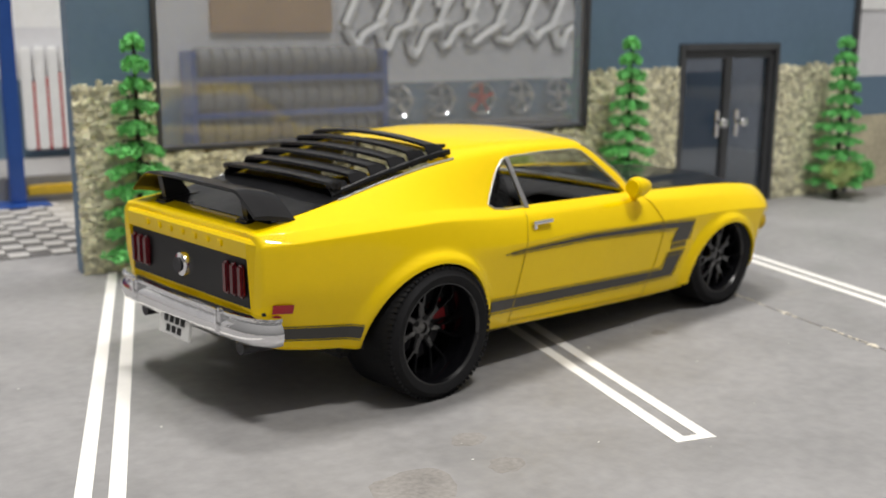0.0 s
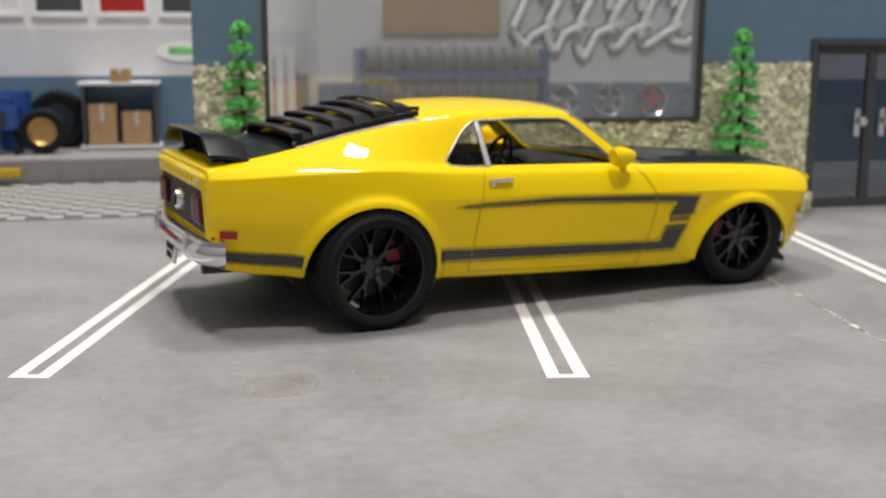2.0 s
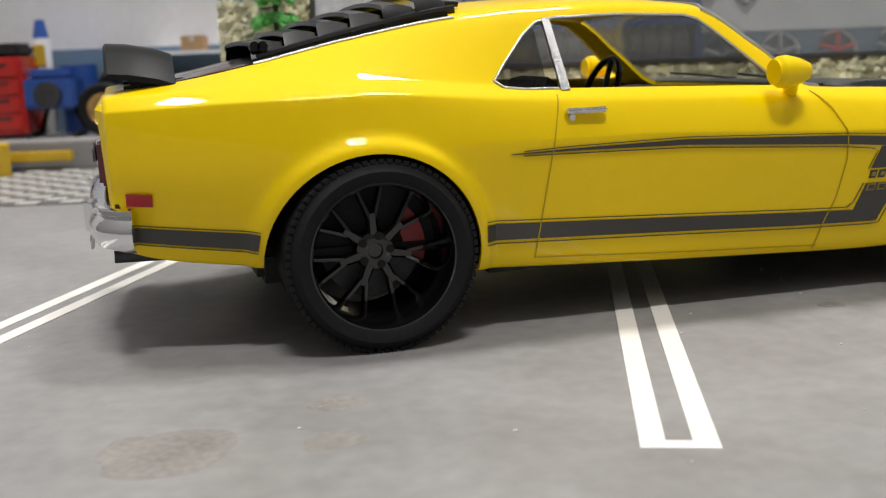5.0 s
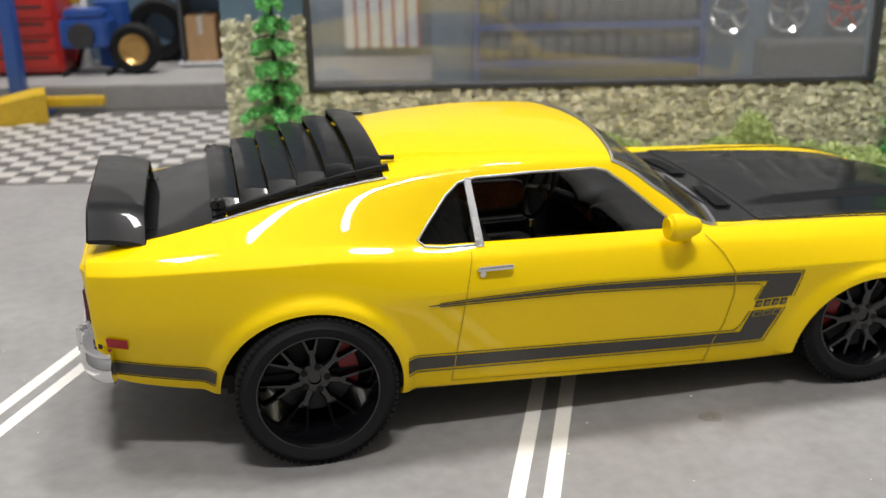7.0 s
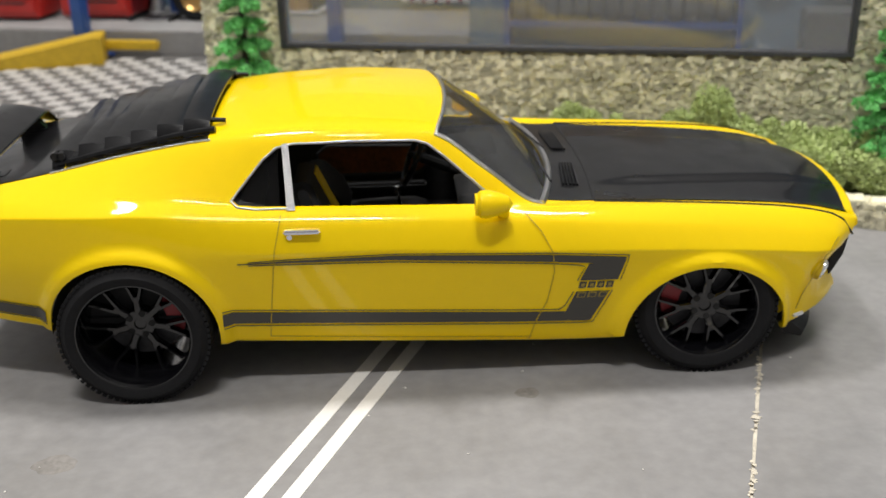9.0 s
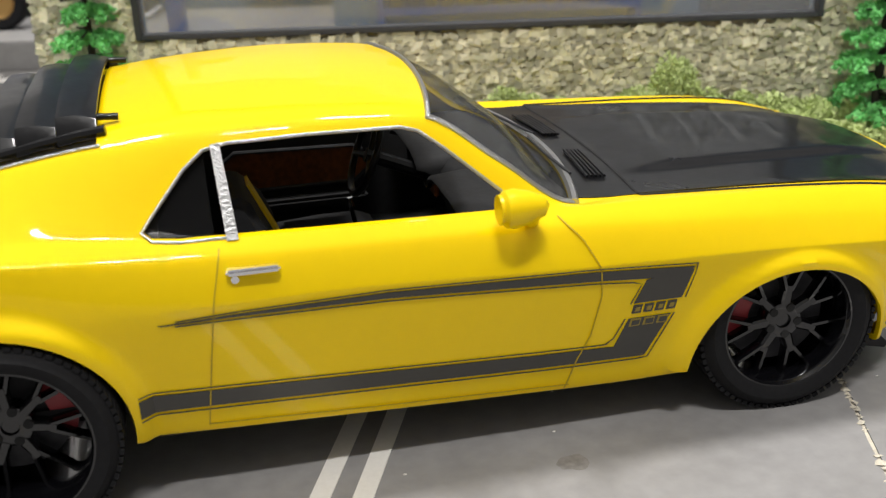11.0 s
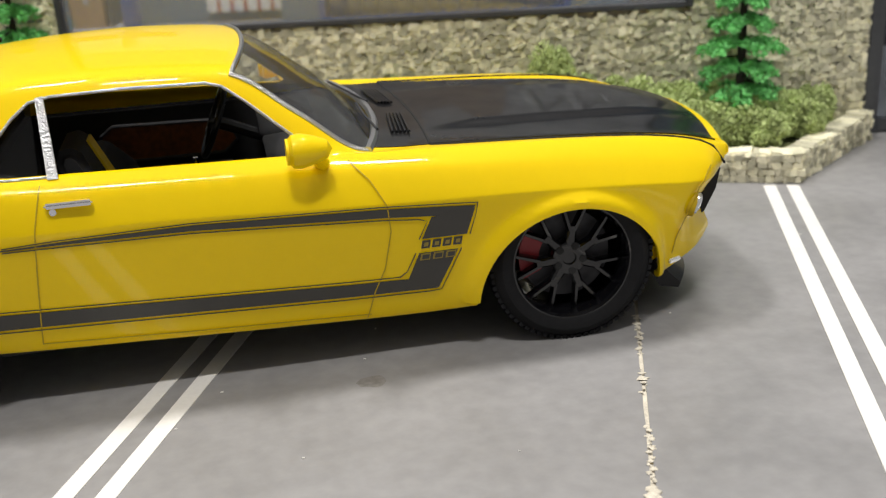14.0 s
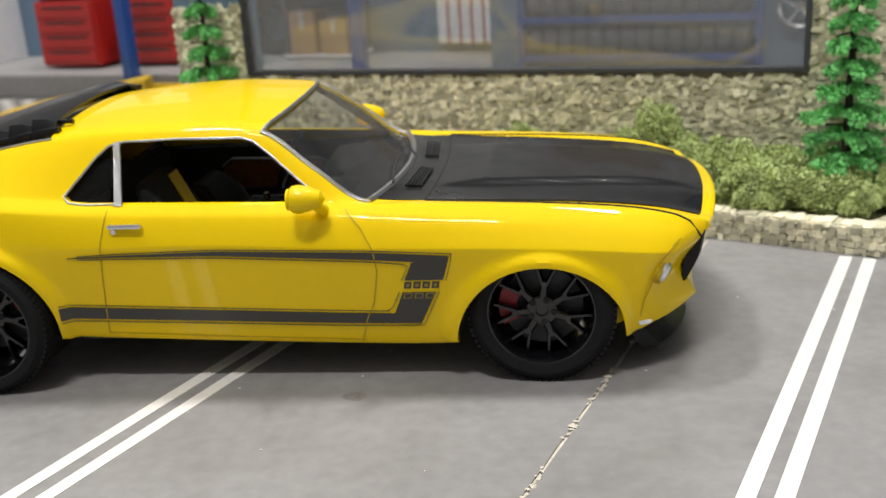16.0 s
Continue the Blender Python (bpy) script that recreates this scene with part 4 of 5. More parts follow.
for s in (-1, 1):
    bm = bmesh.new()
    prism(bm, [(0.84, 0.56), (1.40, 0.56), (1.47, 0.62), (1.44, 0.71), (1.40, 0.73), (0.86, 0.745), (0.80, 0.70), (0.80, 0.60)], "y", s * 0.722, s * 0.738)
    card = part("door_inlay", bm, WOODGRAIN, car, "wood grain door inlay")
    bm = bmesh.new()
    tube(bm, [(x, s * 0.72, z) for x, z in ((0.84, 0.56), (1.40, 0.56), (1.47, 0.62), (1.44, 0.71), (1.40, 0.73), (0.86, 0.745), (0.80, 0.70), (0.80, 0.60))], 0.009, closed=True, seg=6)
    part("inlay_trim", bm, STEEL, card)
    bm = bmesh.new()
    box(bm, 0.95, 1.45, min(s * 0.64, s * 0.74), max(s * 0.64, s * 0.74), 0.47, 0.52, 0.015)
    part("armrest", bm, INTERIOR, car)
    # bucket seat: cushion, leaning back, yellow inserts
    c = s * 0.37
    bm = bmesh.new()
    prism(bm, [(0.92, 0.37), (1.42, 0.37), (1.46, 0.39), (1.44, 0.43), (1.38, 0.455), (1.20, 0.445), (1.00, 0.43), (0.92, 0.42)], "y", c - 0.25, c + 0.25)
    for q in bm.verts:
        if s < 0 and q.co.z > 0.40:
            q.co.z += 0.20
    bmesh.ops.bevel(bm, geom=[e for e in bm.edges if abs(e.verts[0].co.y - e.verts[1].co.y) < 1e-6], offset=0.03, segments=3, affect="EDGES", clamp_overlap=True)
    seat = part("bucket_seat", bm, INTERIOR, car, "black bucket seat with yellow inserts", smooth=60)
    bm = bmesh.new()
    prism(bm, [(0.90, 0.50), (1.00, 0.52), (0.955, 0.72), (0.86, 0.93), (0.825, 0.955), (0.775, 0.945), (0.76, 0.90), (0.83, 0.68)], "y", c - 0.25, c + 0.25)
    for q in bm.verts:
        q.co.y = c + (q.co.y - c) * (1.0 - 0.28 * max(0, (q.co.z - 0.72) / 0.24))
        if s > 0:
            q.co.z = 0.48 + (q.co.z - 0.5) * 0.55
    bmesh.ops.bevel(bm, geom=[e for e in bm.edges if abs(e.verts[0].co.x - e.verts[1].co.x) + abs(e.verts[0].co.z - e.verts[1].co.z) > 1e-6], offset=0.03, segments=3, affect="EDGES", clamp_overlap=True)
    part("backrest", bm, INTERIOR, seat, smooth=60)
    bm = bmesh.new()
    box(bm, 1.02, 1.40, c - 0.15, c + 0.15, 0.43 if s > 0 else 0.54, 0.472 if s > 0 else 0.70, 0.02)
    part("seat_insert", bm, YELLOW_CLOTH if s < 0 else INTERIOR, seat, "yellow seat insert" if s < 0 else "black seat insert")
    for k in ((1,) if s < 0 else ()):
        bm = bmesh.new()
        prism(bm, [(1.005, 0.55), (0.965, 0.725), (0.868, 0.935), (0.855, 0.93), (0.95, 0.72), (0.99, 0.55)], "y", c + k * 0.09 - 0.055, c + k * 0.09 + 0.055)
        part("back_insert", bm, YELLOW_CLOTH, seat, "yellow backrest stripe")
bm = bmesh.new()
prism(bm, [(2.0, 0.60), (2.0, 0.83), (1.90, 0.845), (1.78, 0.84), (1.70, 0.815), (1.665, 0.77), (1.66, 0.70), (1.70, 0.60)], "y", -0.74, 0.74)
dash = part("dashboard", bm, INTERIOR, car, "black twin-hood dashboard", smooth=60)
for s in (-1, 1):
    c = s * 0.37
    bm = bmesh.new()
    rows = []
    for j in range(21):
        f = -1 + j / 10
        y = c + 0.29 * f
        top = 0.862 - 0.05 * abs(f) ** 4
        rows.append([bm.verts.new(p) for p in ((1.86, y, 0.80), (1.82, y, top - 0.005), (1.70, y, top), (1.575, y, top - 0.012), (1.565, y, top - 0.028), (1.60, y, top - 0.04), (1.66, y, 0.74))])
    for a, b in zip(rows, rows[1:]):
        for k in range(7):
            bm.faces.new((a[k], a[(k + 1) % 7], b[(k + 1) % 7], b[k]))
    bm.faces.new(rows[0])
    bm.faces.new(rows[-1][::-1])
    part("dash_hood", bm, INTERIOR, dash, smooth=60)
    bm = bmesh.new()
    box(bm, 1.645, 1.665, c - 0.26, c + 0.26, 0.64, 0.79, 0.02)
    part("dash_inlay", bm, WOODGRAIN, dash, "wood grain dash inlay")
    for k in range(3):
        bm = bmesh.new()
        lathe(bm, [(0.0, 0.0), (0.05, 0.0), (0.055, -0.012), (0.062, -0.012), (0.062, 0.02)], (0, 0, 0), seg=22)
        bmesh.ops.rotate(bm, cent=(0, 0, 0), matrix=Matrix.Rotation(-math.pi / 2, 3, "Z"), verts=bm.verts)
        bmesh.ops.translate(bm, vec=(1.64, c - 0.155 + 0.155 * k, 0.72), verts=bm.verts)
        part("gauge", bm, MATT_BLACK, dash)
bm = bmesh.new()
c, nrm = Vector((1.37, 0.16, 0.85)), Vector((-1, 0, 0.42)).normalized()
e1 = Vector((0, 1, 0))
e2 = nrm.cross(e1)
tube(bm, [c + 0.165 * (math.cos(a) * e1 + math.sin(a) * e2) for a in np.linspace(0, 2 * math.pi, 33)[:-1]], 0.016, closed=True, seg=8)
for a in (0.25, math.pi - 0.25, -math.pi / 2):
    tube(bm, [c - nrm * 0.02, c + 0.16 * (math.cos(a) * e1 + math.sin(a) * e2)], 0.014, seg=6)
cyl(bm, c, c - nrm * 0.3, 0.03, seg=10)
part("steering_wheel", bm, BLACK_PLASTIC, car, "black three-spoke steering wheel")
bm = bmesh.new()
box(bm, 0.55, 1.6, -0.11, 0.11, 0.37, 0.55, 0.04)
console = part("centre_console", bm, INTERIOR, car)
bm = bmesh.new()
tube(bm, [(1.30, -0.02, 0.54), (1.27, -0.02, 0.70)], 0.01, seg=6)
cyl(bm, (1.27, -0.02, 0.70), (1.268, -0.02, 0.735), 0.02, 0.012, seg=10)
part("gear_lever", bm, CHROME, car, "chrome gear lever")

# ---- the diorama: parking floor, garage front, planter, workshop behind ----
FLOOR = mat("grey_floor_board", (0.268, 0.262, 0.260), rough=0.5, vary=0.13, vscale=1.4, bump=0.12, bscale=14, rvary=0.14)
LINE = mat("white_line_tape", (0.80, 0.78, 0.74), rough=0.55, vary=0.04, vscale=6, bump=0.1, bscale=40)
TORN = mat("torn_board_edge", (0.62, 0.57, 0.47), rough=0.9, vary=0.25, vscale=15, bump=0.4)
SMUDGE = mat("floor_smudge", (0.238, 0.224, 0.210), rough=0.6, vary=0.25, vscale=4)
STONE = mat("stone_sheet", (0.92, 0.86, 0.64), rough=0.8, vary=0.5, vscale=12, bump=0.5, bscale=40, color2=(0.62, 0.60, 0.42))
nt = STONE.node_tree
geo = nt.nodes.new("ShaderNodeNewGeometry")
oi = nt.nodes.new("ShaderNodeObjectInfo")
ad = nt.nodes.new("ShaderNodeMath")
ad.operation = "ADD"
nt.links.new(geo.outputs["Random Per Island"], ad.inputs[0])
nt.links.new(oi.outputs["Random"], ad.inputs[1])
fr = nt.nodes.new("ShaderNodeMath")
fr.operation = "FRACT"
nt.links.new(ad.outputs[0], fr.inputs[0])
mr = nt.nodes.new("ShaderNodeMapRange")
mr.inputs["To Min"].default_value, mr.inputs["To Max"].default_value = 0.50, 1.30
nt.links.new(fr.outputs[0], mr.inputs["Value"])
sc = nt.nodes.new("ShaderNodeVectorMath")
sc.operation = "SCALE"
src = nt.nodes["Principled BSDF"].inputs["Base Color"].links[0].from_socket
nt.links.new(src, sc.inputs[0])
nt.links.new(mr.outputs["Result"], sc.inputs["Scale"])
nt.links.new(sc.outputs[0], nt.nodes["Principled BSDF"].inputs["Base Color"])
MORTAR = mat("stone_backing", (0.50, 0.45, 0.32), rough=0.9, vary=0.3, bump=0.5, bscale=30)
BLUEWALL = mat("slate_blue_card", (0.13, 0.205, 0.29), rough=0.6, vary=0.06, vscale=1.5, bump=0.05)
FRAME = mat("charcoal_frame", (0.065, 0.067, 0.072), rough=0.45, vary=0.15)
GREYWALL = mat("light_grey_panel", (0.72, 0.72, 0.74), rough=0.6, vary=0.05, vscale=1.2)
WHITEWALL = mat("white_panel", (0.88, 0.88, 0.87), rough=0.6, vary=0.05)
LIFTBLUE = mat("blue_enamel", (0.02, 0.075, 0.30), rough=0.35, coat=0.3, vary=0.1)
TILEWHITE = mat("white_floor_tile", (0.48, 0.465, 0.44), rough=0.4, vary=0.08, vscale=5)
TILEGREY = mat("grey_floor_tile", (0.11, 0.105, 0.10), rough=0.5, vary=0.15, vscale=3)
PLATFORM = mat("workshop_platform", (0.26, 0.255, 0.25), rough=0.6, vary=0.12, vscale=1.5)
RED = mat("red_enamel", (0.45, 0.02, 0.015), rough=0.35, coat=0.3, vary=0.08)
CARD = mat("brown_cardboard", (0.42, 0.26, 0.13), rough=0.8, vary=0.12, vscale=3)
YELLOWRAMP = mat("yellow_steel", (0.55, 0.36, 0.02), rough=0.45, vary=0.15)
GOLD = mat("gold_rim", (0.55, 0.34, 0.12), rough=0.3, metal=0.8)
GREEN = mat("bright_green_foam", (0.20, 0.60, 0.19), rough=0.9, vary=0.4, vscale=10, spec=0.2)
OLIVE = mat("olive_foam", (0.50, 0.59, 0.25), rough=0.95, vary=0.45, vscale=7, spec=0.2)
BARK = mat("dark_wire_trunk", (0.03, 0.026, 0.02), rough=0.9, vary=0.3)
# The shop pane's diffuse share paints in the haze of room reflections.
SHOPGLASS = glass_mat("shop_acetate", (0.90, 0.91, 0.92), 0.05, 0.17, ior=1.75)
DOORGLASS = glass_mat("tinted_acetate", (0.42, 0.45, 0.49), 0.03, 0.02)
ROOMWALL = mat("room_wall", (0.62, 0.60, 0.57), rough=0.9, vary=0.03, vscale=0.05)

SITE = place(1.4, 0, 0, -13)          # u along the building's front, v away from it
LOT = place(0, 0, 0, -23.0)           # the parking lines' own directions

# two floor boards with a worn joint between them (car directions)
JA, JB = Vector((2.52, -2.28)), Vector((3.09, -0.70))
jd = (JB - JA).normalized()
jn = Vector((jd.y, -jd.x))


def floor_board(name, side):
    bm = bmesh.new()
    far = [JA - jd * 14, JA + jd * 16]
    out = [p + jn * side * 14 for p in far]
    edge = [JA + jd * t + jn * side * (0.008 + 0.006 * noise.noise((t * 7, side, 0))) for t in np.linspace(-14, 16, 240)]
    pts = [(p.x, p.y) for p in edge] + [(out[1].x, out[1].y), (out[0].x, out[0].y)]
    prism(bm, pts, "z", -0.007, 0.0)
    return solo(name, bm, FLOOR, "grey printed parking floor board with scuffs", "floor", "structure", smooth=0)


floor_board("floor_1", -1)
floor_board("floor_2", 1)
bm = bmesh.new()
prism(bm, [(-16, -16), (18, -16), (18, 18), (-16, 18)], "z", -0.2, -0.0075)
solo("floor_3", bm, TORN, "board under the floor joint", "floor", "structure", smooth=0)
bm = bmesh.new()
rng = random.Random(4)
for i in range(320):
    t = -2.2 + 4.2 * i / 320 + rng.uniform(-.02, .02)
    if noise.noise((t * 3.1, 2.0, 0)) < -0.12:
        continue
    p = JA + jd * t + jn * rng.uniform(-0.012, 0.012)
    s = rng.uniform(0.004, 0.009) * (2.4 if rng.random() < 0.08 else 1)
    vs = bmesh.ops.create_icosphere(bm, subdivisions=1, radius=s)["verts"]
    for v in vs:
        v.co = Vector((v.co.x * rng.uniform(.6, 2.2), v.co.y * rng.uniform(.5, 1.6), v.co.z * 0.5)) + Vector((p.x, p.y, 0.002))
solo("joint_fluff", bm, TORN, "torn pale paper edge along the board joint", "debris", "stuff")

# parking lines, each a double stripe; one ends in a closed U
W = 0.072


def double_line(a, b, v0, v1, closed, lot=LOT):
    bm = bmesh.new()
    box(bm, a, a + W, v0, v1, 0.0, 0.004)
    box(bm, b - W, b, v0, v1, 0.0, 0.004)
    if closed:
        box(bm, a + W, b - W, v0, v0 + W * 0.8, 0.0, 0.004)
    solo("parking_line", bm, LINE, "white double parking line taped on the grey floor", "parking line", at=lot, group="parking lines", kind="structure", smooth=0)


double_line(-1.335, -1.125, -1.80, 3.3, True, place(0, 0, 0, -28.0))
double_line(1.224, 1.442, -1.783, 2.5, True)
double_line(3.905, 4.11, -2.2, 2.31, True, place(0, 0, 0, -21.0))

# oily smudges on the floor: thin irregular films
for x, y, r in ((-0.27, -1.42, 0.075), (1.855, -0.985, 0.05), (-0.8, -1.65, 0.16), (-0.35, -1.75, 0.08)):
    bm = bmesh.new()
    pts = []
    for k in range(28):
        a = 2 * math.pi * k / 28
        q = r * (1 + 0.35 * noise.noise((math.cos(a) * 1.6 + x * 9, math.sin(a) * 1.6, y)))
        pts.append((x + q * 1.25 * math.cos(a), y + q * math.sin(a)))
    prism(bm, pts, "z", 0.0, 0.0003)
    solo("floor_smudge", bm, SMUDGE, "dull grey oil smudge on the floor", "stain", "stuff", smooth=0)


# building front
def wall_block(name, u0, u1, v0, v1, z0, z1, m, label, bevel=0.0):
    bm = bmesh.new()
    box(bm, u0, u1, v0, v1, z0, z1, bevel)
    return solo(name, bm, m, label, "wall", "structure", at=SITE, smooth=0)


VW = 2.44   # front face of the stone
WL, WR, DL, DR, PL, RE = -1.56, 2.59, 3.76, 5.17, -2.18, 6.35
SILLZ, STZ, TOPZ = 0.935, 1.44, 3.4
DTZ = 1.69   # the door's height
wall_left = wall_block("wall_front_2", PL, WL, VW + 0.04, VW + 0.25, 0, TOPZ, BLUEWALL, "slate blue wall pillar")
wall_right = wall_block("wall_front_3", WR, DL, VW + 0.04, VW + 0.25, 0, TOPZ, BLUEWALL, "slate blue wall beside the window")
wall_over = wall_block("wall_front_4", DL, DR, VW + 0.04, VW + 0.25, DTZ, TOPZ, BLUEWALL, "slate blue wall over the door")
wall_end = wall_block("wall_front_5", DR, RE, VW + 0.04, VW + 0.25, 0, TOPZ, BLUEWALL, "slate blue wall beside the door")
wall_low = wall_block("wall_front_6", WL, WR, VW + 0.04, VW + 0.25, 0, SILLZ - 0.02, MORTAR, "low wall under the shop window")
wall_block("wall_front_7", WL, WR, VW + 0.04, VW + 0.25, 3.0, TOPZ, BLUEWALL, "slate blue wall over the window")

# shop window
window = thing("window_1", "large shop window with a charcoal frame and clear pane", "window", kind="structure", at=SITE)
for u0, u1, z0, z1 in ((WL - 0.01, WL + 0.03, SILLZ - 0.02, 3.0), (WR - 0.03, WR + 0.01, SILLZ - 0.02, 3.0), (WL + 0.03, WR - 0.03, SILLZ - 0.02, SILLZ + 0.015), (WL + 0.03, WR - 0.03, 2.96, 3.0)):
    bm = bmesh.new()
    box(bm, u0, u1, VW - 0.01, VW + 0.10, z0, z1, 0.008)
    part("window_frame", bm, FRAME, window)
bm = bmesh.new()
box(bm, WL + 0.03, WR - 0.03, VW + 0.05, VW + 0.056, SILLZ + 0.015, 2.96)
pane = part("pane", bm, SHOPGLASS, window, "clear acetate pane", smooth=0)
pane.visible_shadow = False

# double door
door = thing("door_1", "closed double glass door with round steel handles in a charcoal frame", "door", kind="structure", at=SITE)
mid = (DL + DR) / 2
for u0, u1, z0, z1 in ((DL, DL + 0.06, 0, DTZ), (DR - 0.06, DR, 0, DTZ), (DL + 0.06, DR - 0.06, DTZ - 0.07, DTZ)):
    bm = bmesh.new()
    box(bm, u0, u1, VW, VW + 0.16, z0, z1, 0.008)
    part("door_frame", bm, FRAME, door)
for s, u0, u1 in ((-1, DL + 0.06, mid), (1, mid, DR - 0.06)):
    bm = bmesh.new()
    for a, b, c, d in ((u0, u0 + 0.05, 0.01, DTZ - 0.07), (u1 - 0.05, u1, 0.01, DTZ - 0.07), (u0 + 0.05, u1 - 0.05, 0.01, 0.10), (u0 + 0.05, u1 - 0.05, DTZ - 0.15, DTZ - 0.07)):
        box(bm, a, b, VW + 0.04, VW + 0.10, c, d, 0.006)
    leaf = part("door_leaf", bm, FRAME, door)
    bm = bmesh.new()
    box(bm, u0 + 0.05, u1 - 0.05, VW + 0.065, VW + 0.07, 0.10, DTZ - 0.15)
    p = part("pane", bm, DOORGLASS, leaf, "dark tinted pane", smooth=0)
    p.visible_shadow = False
    bm = bmesh.new()
    c = mid + s * 0.14
    cyl(bm, (c, VW + 0.04, 0.88), (c, VW - 0.05, 0.88), 0.025, seg=12)
    bmesh.ops.create_uvsphere(bm, u_segments=16, v_segments=10, radius=0.055, matrix=Matrix.Translation((c, VW - 0.06, 0.88)))
    box(bm, c - 0.03, c + 0.03, VW + 0.02, VW + 0.045, 0.72, 1.0, 0.01)
    part("door_handle", bm, CHROME, leaf, "round steel handle")

# planter with a stone kerb along the window, cut off at an angle beside the door
bm = bmesh.new()
CURB = [(0.3, 2.02), (2.2, 1.66), (3.03, 1.46), (3.76, 2.34), (3.76, VW)]
outer = CURB
inner = [(0.3, 2.14), (2.22, 1.78), (2.98, 1.59), (3.64, 2.38), (3.64, VW)]
prism(bm, outer + inner[::-1], "z", 0, 0.17)
kerb = solo("planter_kerb", bm, MORTAR, "low stone kerb round the planter bed", "kerb", "structure", at=SITE, smooth=0)
bm = bmesh.new()
prism(bm, inner + [(0.3, VW)], "z", 0, 0.13)
SOIL = mat("planter_moss", (0.20, 0.22, 0.09), rough=0.95, vary=0.5, vscale=6, bump=0.5, bscale=30)
solo("planter_soil", bm, SOIL, "mossy planter bed", "soil", "structure", at=SITE, smooth=0)


def foam_mesh(name, blobs, material, seed, flakes, size):
    """Foam foliage: many small crumpled flakes scattered over soft blobs (x, y, z, rx, ry, rz)."""
    g = random.Random(seed)
    verts, faces = [], []
    total = sum(b[3] * b[4] for b in blobs)
    for bx, by, bz, rx, ry, rz in blobs:
        for _ in range(max(6, int(flakes * rx * ry / total))):
            d = Vector((g.gauss(0, 1), g.gauss(0, 1), g.gauss(0, 1))).normalized()
            r = g.uniform(0.55, 1.0)
            c = Vector((bx + d.x * rx * r, by + d.y * ry * r, bz + d.z * rz * r))
            s = size * g.uniform(0.5, 1.3)
            q = [c + Vector((g.uniform(-1, 1), g.uniform(-1, 1), g.uniform(-1, 1))) * s for _ in range(4)]
            k = len(verts)
            verts += [tuple(v * K) for v in q]
            faces += [(k, k + 1, k + 2), (k, k + 2, k + 3), (k + 1, k + 2, k + 3), (k, k + 1, k + 3)]
    me = bpy.data.meshes.new(name)
    me.from_pydata(verts, [], faces)
    me.materials.append(material)
    return me


def bush(u, v, r, h, seed, material=OLIVE, label="olive green foam bush in the planter"):
    g = random.Random(seed)
    blobs = [(g.uniform(-.5, .5) * r, g.uniform(-.45, .45) * r, h * g.uniform(.3, .75), r * g.uniform(.22, .5), r * g.uniform(.22, .5), h * g.uniform(.16, .36)) for _ in range(11)]
    ob = new("bush", foam_mesh("bush", blobs, material, seed, 9000, 0.014))
    ob.matrix_world = SITE @ place(u, v, 0.11)
    return tagged(ob, label, "bush", "bushes in the planter")


for i, (u, v, r, h) in enumerate(((0.35, 2.22, .2, .34), (0.62, 2.26, .22, .46), (0.9, 2.2, .24, .46), (1.2, 2.15, .24, .40), (1.45, 2.2, .24, .48), (1.68, 2.2, .26, .66), (1.9, 2.05, .22, .44), (2.1, 2.12, .26, .48), (2.2, 1.95, .24, .38), (2.45, 2.1, .28, .44), (2.5, 1.85, .22, .32), (2.75, 1.85, .24, .32), (3.05, 2.05, .28, .36), (3.3, 2.2, .22, .32), (2.75, 2.2, .26, .42), (1.55, 1.98, .2, .28), (1.05, 2.02, .2, .26), (2.95, 1.72, .18, .24), (3.2, 1.98, .2, .26), (2.3, 1.8, .16, .24))):
    bush(u, v, r, h, 30 + i)


def conifer(u, v, h, seed, z=0.0):
    """A bottle-brush fir: a dark wire trunk and loose tiers of green foam."""
    g = random.Random(seed)
    tree = thing("conifer", "bright green model fir tree with loose foam tiers", "tree", "fir trees by the wall", at=SITE @ place(u, v, z))
    bm = bmesh.new()
    cyl(bm, (0, 0, 0), (0.01, 0, h * 0.97), 0.035, 0.012, seg=10)
    for k in range(12):
        a, zz = g.uniform(0, 6.28), h * g.uniform(.15, .85)
        tube(bm, [(0, 0, zz), (0.13 * math.cos(a), 0.13 * math.sin(a), zz - 0.01)], 0.007, seg=5)
    part("trunk", bm, BARK, tree)
    tiers = 11
    for i in range(tiers):
        f = i / (tiers - 1)
        zz = h * (0.12 + 0.86 * f)
        w = 0.32 * (1 - 0.74 * f) * g.uniform(.88, 1.12)
        blobs = [(0, 0, zz, .05, .05, .035)]
        n = 7 if f < 0.7 else 5
        a0 = g.uniform(0, 6)
        for k in range(n):
            a = a0 + 2 * math.pi * k / n + g.uniform(-.25, .25)
            L = w * g.uniform(.75, 1.1)
            for q in (0.35, 0.65, 0.9):
                blobs.append((L * q * math.cos(a), L * q * math.sin(a), zz - 0.05 * q * q + g.uniform(-.008, .008), w * .2, w * .2, 0.026 + 0.02 * f))
        ob = new("tier", foam_mesh("tier", blobs, GREEN, seed * 20 + i, 1500, 0.017))
        ob.parent = tree
    return tree


conifer(-1.78, 2.22, 1.82, 3)
conifer(2.84, 2.12, 1.66, 5, 0.11)
conifer(5.85, 2.15, 1.75, 8)
bush(5.75, 2.1, .3, .34, 61, OLIVE, "olive green foam bush by the wall")
bush(6.15, 2.15, .25, .28, 62, GREEN, "bright green foam bush by the wall")
bush(-1.78, 2.22, .2, .22, 63, GREEN, "bright green foam at a fir tree's foot")

